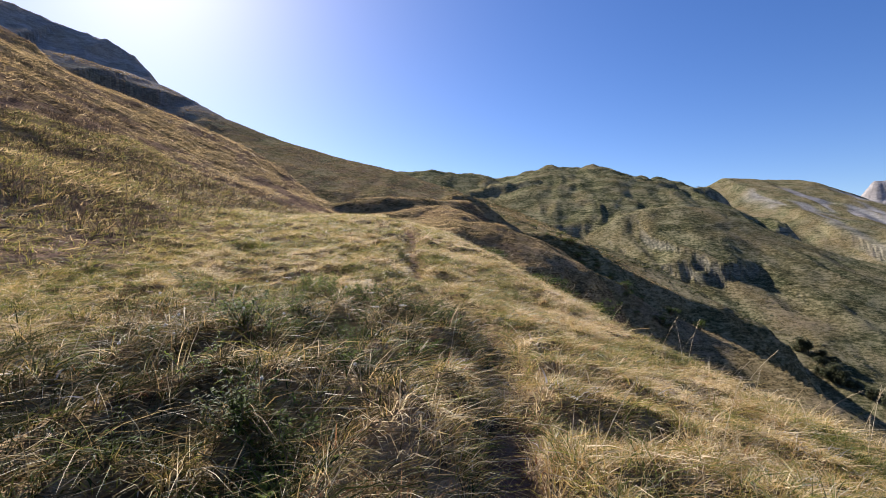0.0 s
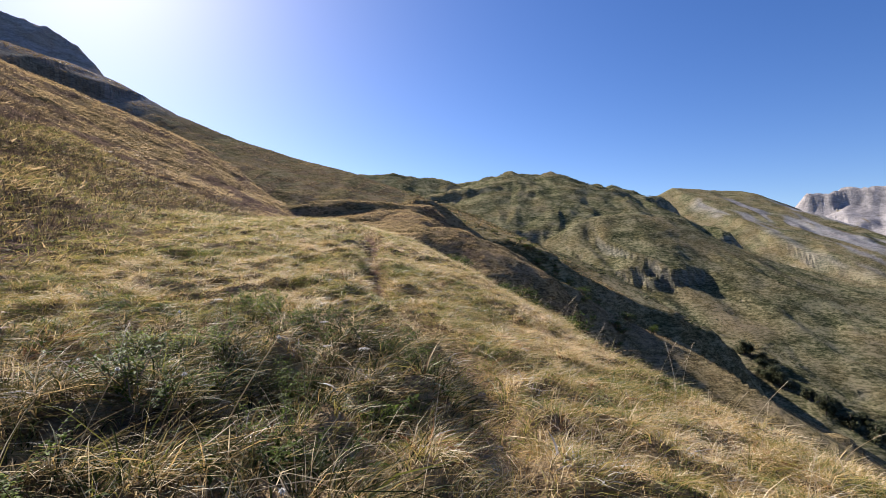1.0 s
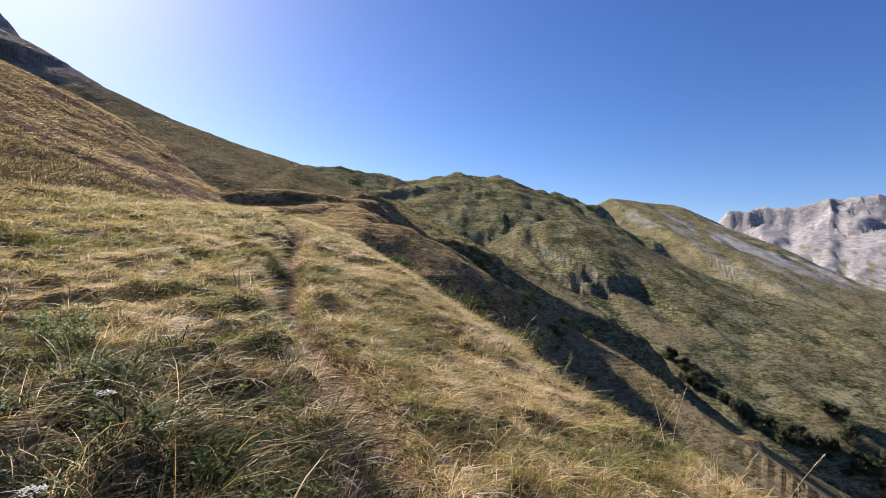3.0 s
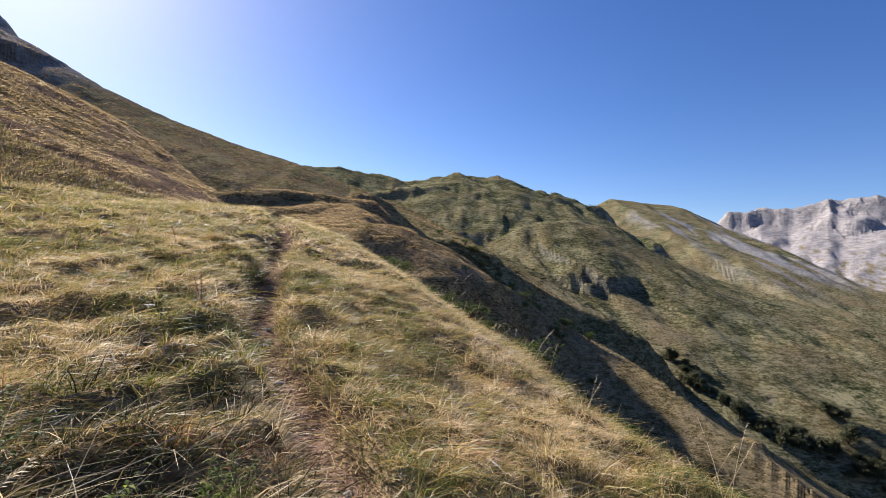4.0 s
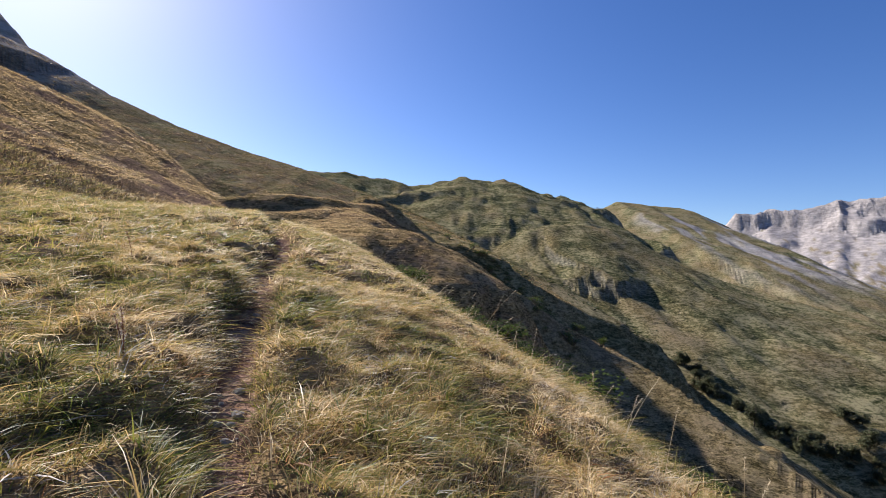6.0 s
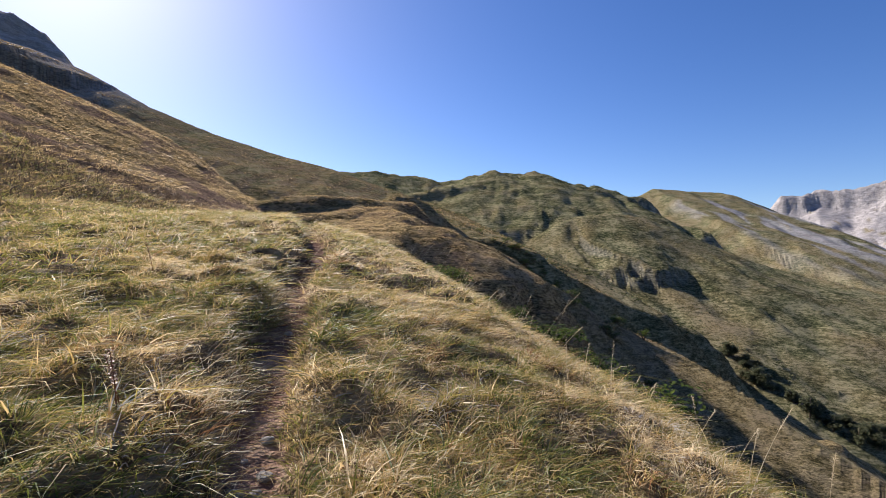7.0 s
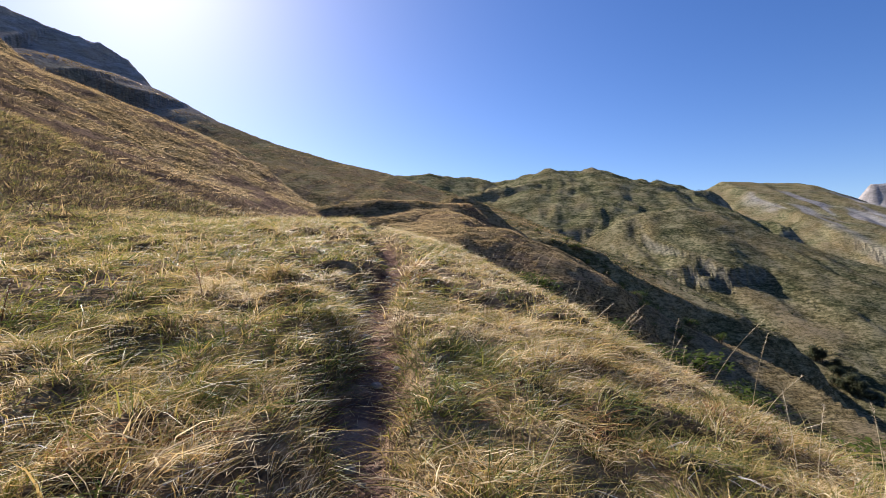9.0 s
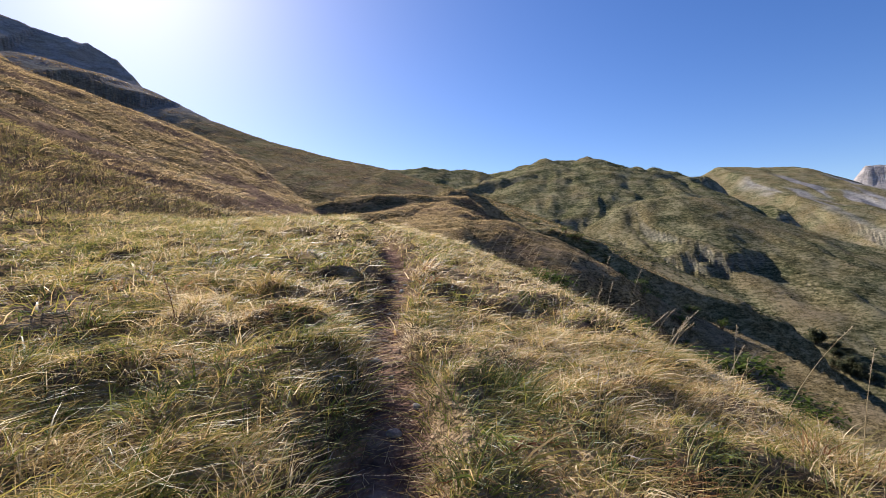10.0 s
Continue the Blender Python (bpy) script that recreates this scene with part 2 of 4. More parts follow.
def land(x, y):
    """Height, and the number of the ridge that rules there (-1: the spur underfoot, -2: the valley floor)."""
    z, u, track = near_height(x, y)
    far = np.hypot(x, y - 8)
    z = np.where(far > 400, -1e9, z)
    rule = np.full(x.shape, -1)
    fold = np.zeros(x.shape)
    whole = (x, y, u, far)
    for n, name in enumerate(NAMES):
        x, y, u, far = whole
        near = within_reach(name, x, y)
        if not near.any():
            continue
        x, y, u, far = x[near], y[near], u[near], far[near]
        far_off, width = WANDER[name]
        wx, wy = x + far_off * fbm(x / width, y / width, 3, 110 + n), y + far_off * fbm(x / width, y / width, 3, 130 + n)
        h, s, d = ridge_height(wx, wy, *RIDGES[name]) if name in RIDGES else hillside_height(wx, wy)
        amp, wave, edge = RELIEF[name]
        if name in REACH:
            h = h - REACH[name][1] * np.maximum(d - REACH[name][0], 0)
        if name in EAST_END:
            ex, ey, cut = EAST_END[name]
            h = h - cut * np.maximum(x - ex - ey * y, 0) * smooth(0, 80, d)
        grow = d / (d + wave * .8)
        if name == "hillside":
            s, d = d, s * .5
            grow = np.clip(-x / 20, 0, 1)
        ribs = 1 - 2 * np.abs(fbm(s / wave + .35 * perlin(s / wave, d / wave, n), d / wave * .15, 3, 40 + n))
        rills = 1 - 2 * np.abs(fbm(s / wave * 3.1 + .5 * perlin(s / wave * 2, d / wave, n + 5), d / wave * .5, 3, 45 + n))
        h = h + amp * grow * (ribs - .8) * .6 + amp * .22 * grow * (rills - .8) + amp * .17 * grow * fbm(x / wave * 1.7, y / wave * 1.7, 4, 60 + n) \
            + edge * (.15 + np.exp(-d / 30)) * fbm(x / (6 * edge + 4), y / (6 * edge + 4), 3, 80 + n)
        if name == "rock_massif":       # buttresses and flutes above a foot of scree
            off = np.clip(10 + 20 * perlin(s / 140, d * 0, 5) + 7 * perlin(s / 50, d / 200, 6), 1, 70)
            tall = 62 + 26 * perlin(s / 170, d * 0, 4)
            step = 150 + 40 * perlin(s / 130, d * 0, 9) + 22 * perlin(s / 40, d / 120, 10)
            low = 34 * smooth(-.1, .35, perlin(s / 210 + .4, d * 0, 13))
            h = h + (.52 * d) - .10 * np.minimum(d, off) - 1.5 * np.clip(d - off, 0, tall) - .52 * np.maximum(d - off - tall, 0) - 1.1 * np.clip(d - step, 0, low) + .7 * low * smooth(step - 120, step, d) \
                + 3 * fbm(x / 30, y / 30, 3, 8) * (1 - smooth(0, 40, d - off - tall) * (1 - smooth(-30, 0, d - step) * (low > 5)))
        if name == "round_hill":
            h = h - .9 * scars(s, d)
        h = h - 3 * (1 - smooth(6, 10, far)) if name == "hillside" else np.where(far < 30, -1e9, h)
        if name == "green_spur":        # a crag above the ravine and the gullies that feed it
            here = smooth(140, 160, x) * (1 - smooth(196, 212, x))
            h = h - 7 * here * smooth(0, 5, -5 + 6 * fbm(x / 22, y / 22, 3, 14) - h)
            gx, gy = 150 + .12 * (y - 320) + 5 * perlin(y / 30, y * 0, 15), smooth(285, 320, y) * (1 - smooth(385, 412, y))
            h = h - 4 * gy * np.exp(-((x - gx) / 6) ** 2)
        was = z[near]
        rule[near], fold[near] = np.where(h > was, n, rule[near]), np.where(h > was, .6 * ribs + .4 * rills, fold[near])
        soft = SOFT[name]               # valleys are rounded where two slopes meet
        z[near] = np.maximum(h, was) + np.maximum(soft - np.abs(h - was), 0) ** 2 / (4 * soft)
    x, y, u, far = whole
    floor = -150 + 8 * fbm(x / 120, y / 120, 3, 7)
    rule = np.where(floor > z, -2, rule)
    z = np.maximum(z, floor)
    return z, rule, u, track, fold


# ---- materials ----
def material(name):
    m = bpy.data.materials.new(name)
    m.use_nodes = True
    m.node_tree.nodes.clear()
    return m, m.node_tree.nodes, m.node_tree.links


def node(nodes, kind, **values):
    n = nodes.new(kind)
    for key, value in values.items():
        n.inputs[key].default_value = value
    return n


def ramp(nodes, links, source, stops):
    r = nodes.new("ShaderNodeValToRGB")
    while len(r.color_ramp.elements) < len(stops):
        r.color_ramp.elements.new(0.5)
    for e, (at, c) in zip(r.color_ramp.elements, stops):
        e.position, e.color = at, (*c, 1)
    links.new(source, r.inputs[0])
    return r.outputs[0]


def mix_colour(nodes, links, factor, a, b, mode='MIX'):
    m = nodes.new("ShaderNodeMix")
    m.data_type, m.blend_type = 'RGBA', mode
    for socket, value in ((m.inputs[0], factor), (m.inputs[6], a), (m.inputs[7], b)):
        if isinstance(value, (int, float)):
            socket.default_value = value
        elif isinstance(value, tuple):
            socket.default_value = (*value, 1)
        else:
            links.new(value, socket)
    return m.outputs[2]


def noise_out(nodes, links, scale, detail=6, rough=.6, stretch=None, coords="Object"):
    tc = nodes.new("ShaderNodeTexCoord")
    n = node(nodes, "ShaderNodeTexNoise", Scale=scale, Detail=detail, Roughness=rough)
    if stretch:
        mp = nodes.new("ShaderNodeMapping")
        mp.inputs["Scale"].default_value = stretch
        links.new(tc.outputs[coords], mp.inputs[0])
        links.new(mp.outputs[0], n.inputs["Vector"])
    else:
        links.new(tc.outputs[coords], n.inputs["Vector"])
    return n.outputs[0]


def attribute(nodes, name):
    a = nodes.new("ShaderNodeAttribute")
    a.attribute_name = name
    return a.outputs["Fac"]


def land_material():
    """Dry alpine turf, greener turf, bare rock and trodden earth, after the cover of the land."""
    m, n, l = material("alpine_turf")
    dry, rock, soil, pale, brown = (attribute(n, k) for k in ("dry", "rock", "soil", "pale", "heath"))
    big = noise_out(n, l, .035, 5)
    mid = noise_out(n, l, .22, 8, .72, (1, 1, 3.5))
    fine = noise_out(n, l, 2.2, 8, .7, (1, 1, 3))
    grain = noise_out(n, l, 16, 5, .7)
    wide = noise_out(n, l, .045, 6, .65, (1, 1, 2))
    coarse = noise_out(n, l, .55, 6, .75, (1, 1, 3))

    def weighted(*pairs):
        total = None
        for source, weight in pairs:
            k = n.new("ShaderNodeMath")
            k.operation = 'MULTIPLY_ADD'
            l.new(source, k.inputs[0])
            k.inputs[1].default_value = weight
            if total:
                l.new(total, k.inputs[2])
            else:
                k.inputs[2].default_value = 0
            total = k.outputs[0]
        return total
    mottle = weighted((wide, .28), (mid, .36), (coarse, .36))
    tuft = weighted((mid, .25), (coarse, .35), (fine, .40))
    green = ramp(n, l, mottle, [(.44, (.040, .048, .022)), (.495, (.138, .134, .067)), (.55, (.34, .30, .170))])
    straw = ramp(n, l, tuft, [(.43, (.105, .074, .038)), (.5, (.35, .248, .120)), (.57, (.60, .44, .225))])
    heath = ramp(n, l, tuft, [(.43, (.070, .052, .040)), (.57, (.32, .215, .150))])
    straw = mix_colour(n, l, ramp(n, l, weighted((wide, .5), (mid, .5)), [(.46, (0, 0, 0)), (.56, (.75, .75, .75))]), straw, heath)
    lean = n.new("ShaderNodeMath")
    lean.operation = 'MULTIPLY_ADD'
    l.new(big, lean.inputs[0])
    lean.inputs[1].default_value = .9
    lean.inputs[2].default_value = -.45
    add = n.new("ShaderNodeMath")
    add.operation, add.use_clamp = 'ADD', True
    l.new(lean.outputs[0], add.inputs[0])
    l.new(dry, add.inputs[1])
    turf = mix_colour(n, l, add.outputs[0], green, straw)
    turf = mix_colour(n, l, .45, turf, ramp(n, l, grain, [(.3, (.35, .35, .35)), (.7, (1.0, 1.0, 1.0))]), 'MULTIPLY')
    turf = mix_colour(n, l, brown, turf, heath)
    stone_grey = ramp(n, l, mottle, [(.42, (.12, .115, .11)), (.5, (.27, .26, .245)), (.58, (.42, .405, .38))])
    stone_pale = ramp(n, l, mottle, [(.42, (.15, .136, .132)), (.5, (.30, .274, .264)), (.58, (.46, .424, .405))])
    stone = mix_colour(n, l, pale, stone_grey, stone_pale)
    earth = ramp(n, l, fine, [(.32, (.075, .048, .037)), (.5, (.22, .138, .105)), (.68, (.42, .295, .225))])
    colour = mix_colour(n, l, rock, turf, stone)
    colour = mix_colour(n, l, soil, colour, earth)
    bump = node(n, "ShaderNodeBump", Strength=.55, Distance=.25)
    l.new(fine, bump.inputs["Height"])
    bump2 = node(n, "ShaderNodeBump", Strength=.6, Distance=2.2)
    l.new(weighted((mid, .5), (coarse, .5)), bump2.inputs["Height"])
    l.new(bump.outputs[0], bump2.inputs["Normal"])
    cliff = n.new("ShaderNodeMath")
    cliff.operation = 'MULTIPLY'
    l.new(noise_out(n, l, .035, 7, .7, (1, 1, .3)), cliff.inputs[0])
    l.new(attribute(n, "cliff"), cliff.inputs[1])
    bump3 = node(n, "ShaderNodeBump", Strength=.7, Distance=14)
    l.new(cliff.outputs[0], bump3.inputs["Height"])
    l.new(bump2.outputs[0], bump3.inputs["Normal"])
    b = node(n, "ShaderNodeBsdfPrincipled", Roughness=.92)
    b.inputs["Specular IOR Level"].default_value = .0
    l.new(colour, b.inputs["Base Color"])
    l.new(bump3.outputs[0], b.inputs["Normal"])
    o = n.new("ShaderNodeOutputMaterial")
    l.new(b.outputs[0], o.inputs[0])
    return m


def blade_material(name, stops, through=.45, gloss=.08):
    """Thin leaves that let light through; each blade has its own tint."""
    m, n, l = material(name)
    colour = ramp(n, l, attribute(n, "tint"), stops)
    d = node(n, "ShaderNodeBsdfPrincipled", Roughness=.48)
    d.inputs["Specular IOR Level"].default_value = gloss
    t = n.new("ShaderNodeBsdfTranslucent")
    l.new(colour, d.inputs["Base Color"])
    l.new(colour, t.inputs["Color"])
    x = n.new("ShaderNodeMixShader")
    x.inputs[0].default_value = through
    l.new(d.outputs[0], x.inputs[1])
    l.new(t.outputs[0], x.inputs[2])
    o = n.new("ShaderNodeOutputMaterial")
    l.new(x.outputs[0], o.inputs[0])
    return m


TURF = land_material()
GRASS = blade_material("grass_blades", [(0, (.072, .098, .020)), (.17, (.155, .180, .033)), (.33, (.285, .265, .052)), (.5, (.405, .320, .092)),
                                        (.66, (.53, .355, .135)), (.82, (.69, .485, .215)), (1, (.84, .69, .44))], .45, .3)
RUSTY = blade_material("rusty_blades", [(0, (.10, .045, .022)), (.5, (.26, .115, .050)), (1, (.46, .25, .12))], .45, .05)
SILVER = blade_material("withered_leaves", [(0, (.22, .19, .16)), (.5, (.44, .39, .34)), (1, (.72, .68, .62))], .3, .1)
HILL_GRASS = blade_material("hillside_blades", [(0, (.105, .080, .035)), (.35, (.24, .170, .076)), (.65, (.42, .288, .130)), (1, (.60, .44, .23))], .5, .05)


FAR_TUFTS = blade_material("dwarf_shrubs", [(0, (.030, .040, .016)), (.5, (.090, .095, .038)), (1, (.22, .195, .09))], .3, .05)


WEEDS = blade_material("rank_weeds", [(0, (.018, .026, .010)), (.45, (.066, .074, .022)), (.75, (.16, .115, .046)), (1, (.32, .235, .12))], .3, .04)


# ---- meshes from arrays ----
def array_mesh(name, co, loops, sizes, mat, attributes=None, smooth_faces=True):
    me = bpy.data.meshes.new(name)
    me.vertices.add(len(co))
    me.vertices.foreach_set("co", np.ascontiguousarray(co, np.float32).ravel())
    me.loops.add(len(loops))
    me.loops.foreach_set("vertex_index", np.ascontiguousarray(loops, np.int32))
    me.polygons.add(len(sizes))
    me.polygons.foreach_set("loop_start", np.r_[0, np.cumsum(sizes)[:-1]].astype(np.int32))
    me.polygons.foreach_set("use_smooth", np.full(len(sizes), smooth_faces))
    for key, values in (attributes or {}).items():
        a = me.attributes.new(key, 'FLOAT', 'POINT')
        a.data.foreach_set("value", np.ascontiguousarray(values, np.float32))
    me.update(calc_edges=True)
    me.materials.append(mat)
    return me


# ---- the land as one sheet ----
def build_land():
    front = np.arange(-62, 72.01, .23)
    back = np.arange(75, 296, 3.5)
    az = np.radians(np.r_[front, back])
    radii = [0.0]
    while radii[-1] < 4300:
        r = radii[-1]
        fine = .007 if 850 < r < 1250 or 2000 < r < 2900 else .0105 if 110 < r < 760 else .0135
        radii.append(r + max(.13, r * fine))
    r = np.array(radii[1:])
    cx, cy = -.3, 5.0
    X, Y = cx + r[:, None] * np.sin(az)[None], cy + r[:, None] * np.cos(az)[None]
    Z, rule, u, track, fold = land(X.ravel(), Y.ravel())
    Z = Z.reshape(X.shape)
    rows, cols = X.shape
    gx, gy = np.gradient(Z, axis=0), np.gradient(Z, axis=1)
    dr, da = np.gradient(r)[:, None], (r[:, None] * np.gradient(np.unwrap(az))[None])
    slope = np.hypot(gx / dr, gy / np.abs(da))
    x, y, z, s, rule = X.ravel(), Y.ravel(), Z.ravel(), slope.ravel(), rule
    dryness = dict(hillside=.78, upper_slope=.36, west_mountain=.5, middle_ridge=.02, high_terrace=.1, low_terrace=.1, east_terrace=.1, brow_rib=.42, low_rib=.5, bank=.45,
                   saddle=.75, lobe=.85, ravine_rib=.22, green_spur=.16, fan=.6, round_hill=.22, rock_massif=.4, east_slope=.3)
    i = NAMES.index
    dry, rock, pale = np.full(x.shape, .85), np.zeros(x.shape), np.zeros(x.shape)
    for n, name in enumerate(NAMES):
        dry[rule == n] = dryness[name]
    dry[rule == -2] = .1
    dry += .25 * fbm(x / 40, y / 40, 3, 91) + np.where(rule == i('hillside'), .2 * fbm(x / 7, y / 26, 3, 93), .22 * (np.clip(fold, -.8, 1) - .25))
    hill = rule == i("hillside")
    band = fbm((x + .22 * y) / 4.2, y / 30, 4, 94, .6)
    foot = np.exp(-((z - 7.5) / 3.2) ** 2) * smooth(10, 18, y)
    heath = np.where(hill, np.clip(smooth(-.05, .42, band) * .85 + foot * smooth(-.5, .2, fbm(x / 5, y / 9, 3, 99)), 0, 1), 0)
    up = rule == i("upper_slope")
    dry += np.where(up, .3 * (1 - smooth(150, 210, y)), 0)
    heath = np.where(up, .45 * smooth(140, 200, y) * smooth(-.15, .35, fbm((x - .3 * y) / 9, y / 40 + x / 60, 4, 90, .6)), heath)
    crag = fbm(x / 30, y / 30, 4, 92)
    rock[up], pale[up] = (.75 * smooth(-165, -220, x))[up], 1      # scree below the shoulder
    rock[rule == i("middle_ridge")] = (.3 * smooth(.8, 1.1, s + .2 * crag))[rule == i("middle_ridge")]
    rock[rule == i("green_spur")] = (.3 * smooth(.9, 1.3, s + .2 * crag))[rule == i("green_spur")]
    _, run, down = ridge_height(x, y, *RIDGES["round_hill"])
    rock[rule == i("round_hill")] = (.9 * scars(run, down))[rule == i("round_hill")]
    pale[rule == i("round_hill")] = np.clip(.5 + 1.2 * fbm(run / 15, down / 120, 3, 96), 0, 1)[rule == i("round_hill")]
    m = rule == i("rock_massif")
    rock[m], pale[m] = 1 - .9 * smooth(.1, .5, crag - (z - 60) / 260)[m], 1
    w = rule == i("west_mountain")
    rock[w], pale[w] = .6 + .3 * smooth(-.3, .5, crag)[w], 1
    soil = np.maximum(track, .25 * (1 - smooth(12, 26, np.hypot(x, y - 10)))) * (np.hypot(x, y - 12) < 60)
    first = np.array([[cx, cy, float(land(np.array([cx]), np.array([cy]))[0][0])]])
    co = np.r_[np.c_[x, y, z], first]
    a, b = np.meshgrid(np.arange(rows - 1), np.arange(cols), indexing="ij")
    c = (b + 1) % cols
    quads = np.stack([a * cols + b, a * cols + c, (a + 1) * cols + c, (a + 1) * cols + b], -1).reshape(-1, 4)[:, ::-1]
    fan = np.stack([np.full(cols, len(co) - 1), (np.arange(cols) + 1) % cols, np.arange(cols)], -1)
    ends = lambda v, e: np.r_[v, e]
    atts = dict(dry=ends(dry, .8), rock=ends(rock, 0), soil=ends(soil, 0), cliff=ends(rock * smooth(.7, 1.15, s), 0), heath=ends(heath, 0), pale=ends(pale, 0))
    owner = np.r_[rule, -1]
    parts = [("ground", (-1, -2, "hillside", "upper_slope", "brow_rib", "low_rib", "bank", "saddle", "lobe", "ravine_rib", "east_slope"), "dry yellow-brown alpine turf over a steep mountain spur", "ground"),
             ("mountain", ("west_mountain",), "shaded grassy mountain with a stepped rocky shoulder", "mountain"),
             ("mountain", ("middle_ridge", "high_terrace", "low_terrace", "east_terrace"), "dark green mountain ridge with a craggy skyline", "mountain"),
             ("hill", ("green_spur", "fan"), "smooth green grassy spur above the ravine", "hill"),
             ("mountain", ("round_hill",), "rounded grassy mountain with pale eroded gullies", "mountain"),
             ("mountain", ("rock_massif",), "pale limestone massif with cliffs and scree", "mountain")]
    who = owner[quads[:, 0]]
    for name, names, label, category in parts:
        mine = quads[np.isin(who, [i(k) if isinstance(k, str) else k for k in names])]
        loops, sizes = mine.ravel(), np.full(len(mine), 4)
        if name == "ground":
            loops, sizes = np.r_[loops, fan.ravel()], np.r_[sizes, np.full(len(fan), 3)]
        used, loops = np.unique(loops, return_inverse=True)
        me = array_mesh(name, co[used], loops, sizes, TURF, {k: v[used] for k, v in atts.items()})
        tagged(new(name, me), label, category, kind="structure" if name == "ground" else "")


build_land()


# ---- grass ----
def blades(name, x, y, length, width, heading, lean, droop, tint, segments, mat, label, lift=0.0, near=False, z=None):
    """One mesh of curved, tapering blades that stand on the land."""
    z = ((near_height if near else land)(x, y)[0] if z is None else z) + lift
    n = len(x)
    ts = np.linspace(0, 1, segments + 1)
    hx, hy = np.sin(heading), np.cos(heading)
    roll = rng.uniform(-1.1, 1.1, n)        # each blade is turned a little about its own length
    sx, sy, sz = hy * np.cos(roll), -hx * np.cos(roll), np.sin(roll)
    pts = []
    for k, t in enumerate(ts):
        out = length * (lean * t + droop * t * t)
        up = length * (t * np.sqrt(np.clip(1 - lean ** 2, .05, 1)) - .55 * droop * t * t)
        w = width * (1 - t ** 1.5) * .5
        c = np.stack([x + hx * out, y + hy * out, z + up - .02], -1)
        if k < segments:
            off = np.stack([sx * w, sy * w, sz * w], -1)
            pts += [c - off, c + off]
        else:
            pts += [c]
    per = len(pts)
    co = np.stack(pts, 1).reshape(-1, 3)
    base = (np.arange(n) * per)[:, None]
    faces, sizes = [], []
    for k in range(segments - 1):
        faces.append(base + np.array([2 * k, 2 * k + 1, 2 * k + 3, 2 * k + 2])[None])
        sizes.append(4)
    faces.append(base + np.array([2 * segments - 2, 2 * segments - 1, 2 * segments])[None])
    sizes.append(3)
    loops = np.concatenate(faces, 1).ravel()
    me = array_mesh(name, co, loops, np.tile(sizes, n), mat, dict(tint=np.repeat(np.clip(tint, 0, 1), per)))
    return tagged(new(name, me), label, "grass", kind="stuff")


rng = np.random.default_rng(4)


def scatter(count, x0, x1, y0, y1, keep):
    x, y = rng.uniform(x0, x1, count), rng.uniform(y0, y1, count)
    ok = rng.random(count) < keep(x, y)
    return x[ok], y[ok]


def off_path(x, y):
    return 1 - smooth(.25, .8, path_track(x - np.interp(y, PATH_Y, PATH_X), x, y))


def weeds(x, y):
    """Where rank weeds push back the grass."""
    cx = -2.05 + .2 * (y - 4)
    return np.exp(-((x - cx) / np.where(x < cx, 2.7, 1.2)) ** 2) * smooth(2.2, 3.2, y) * (1 - smooth(7.8, 9.2, y)) * smooth(-.55, .15, fbm(x / .75, y / .75, 3, 23))


def green_patch(x, y):
    return fbm(x / 1.7, y / 1.7, 3, 21)


def tussocks(name, count, per, box, seg, length, width, label, spread=.10, upright=0.0, keep=None, shift=0.0, near=False, mat=GRASS, even=0.0):
    """Tufts: blades that spring from one foot, part outwards and bend with the wind."""
    fx, fy = scatter(count, *box, lambda a, b: off_path(a, b) * (keep(a, b) if keep else 1))
    k = len(fx)
    if not k:
        return None
    size = np.exp(.30 * np.clip(rng.standard_normal(k), -2, 1.4)) * (1 + .25 * fbm(fx / 1.6, fy / 1.6, 2, 31))
    foot = None if near else np.repeat(land(fx, fy)[0], per)
    # near tufts right of the track get paler tints, sunlight put into their colour
    sunlit_tint = .09 * smooth(.6, 2.4, fx - np.interp(fy, PATH_Y, PATH_X)) if near else 0
    tone = .545 + shift + sunlit_tint + (1 - even) * (-.38 * green_patch(fx, fy) - .40 * fbm(fx / .45, fy / .45, 2, 25) + .15 * rng.standard_normal(k))
    wind = np.radians(75 + 70 * fbm(fx / 1.3, fy / 1.3, 2, 33) + 66 * rng.standard_normal(k))
    size, tone, wind, fx, fy = (np.repeat(v, per) for v in (size, tone, wind, fx, fy))
    n = len(fx)
    ang, rad = rng.uniform(0, 2 * np.pi, n), spread * size * np.sqrt(rng.random(n))
    x, y = fx + rad * np.sin(ang), fy + rad * np.cos(ang)
    gust = rng.uniform(.3, 1.5, n)
    hx, hy = np.sin(ang) + gust * np.sin(wind), np.cos(ang) + gust * np.cos(wind)
    head = np.arctan2(hx, hy)
    lean = np.clip(.22 * np.hypot(hx, hy) + .14 * rng.standard_normal(n) - upright, .02, .93)
    droop = np.clip(.9 + .34 * rng.standard_normal(n) - upright, 0, 1.25)
    ln = length * size * np.exp(.30 * np.clip(rng.standard_normal(n), -2, 1.5))
    tint = tone + .27 * rng.standard_normal(n)
    return blades(name, x, y, ln, width * np.exp(.3 * rng.standard_normal(n)), head, lean, droop, tint, seg, mat, label, near=near, z=foot)


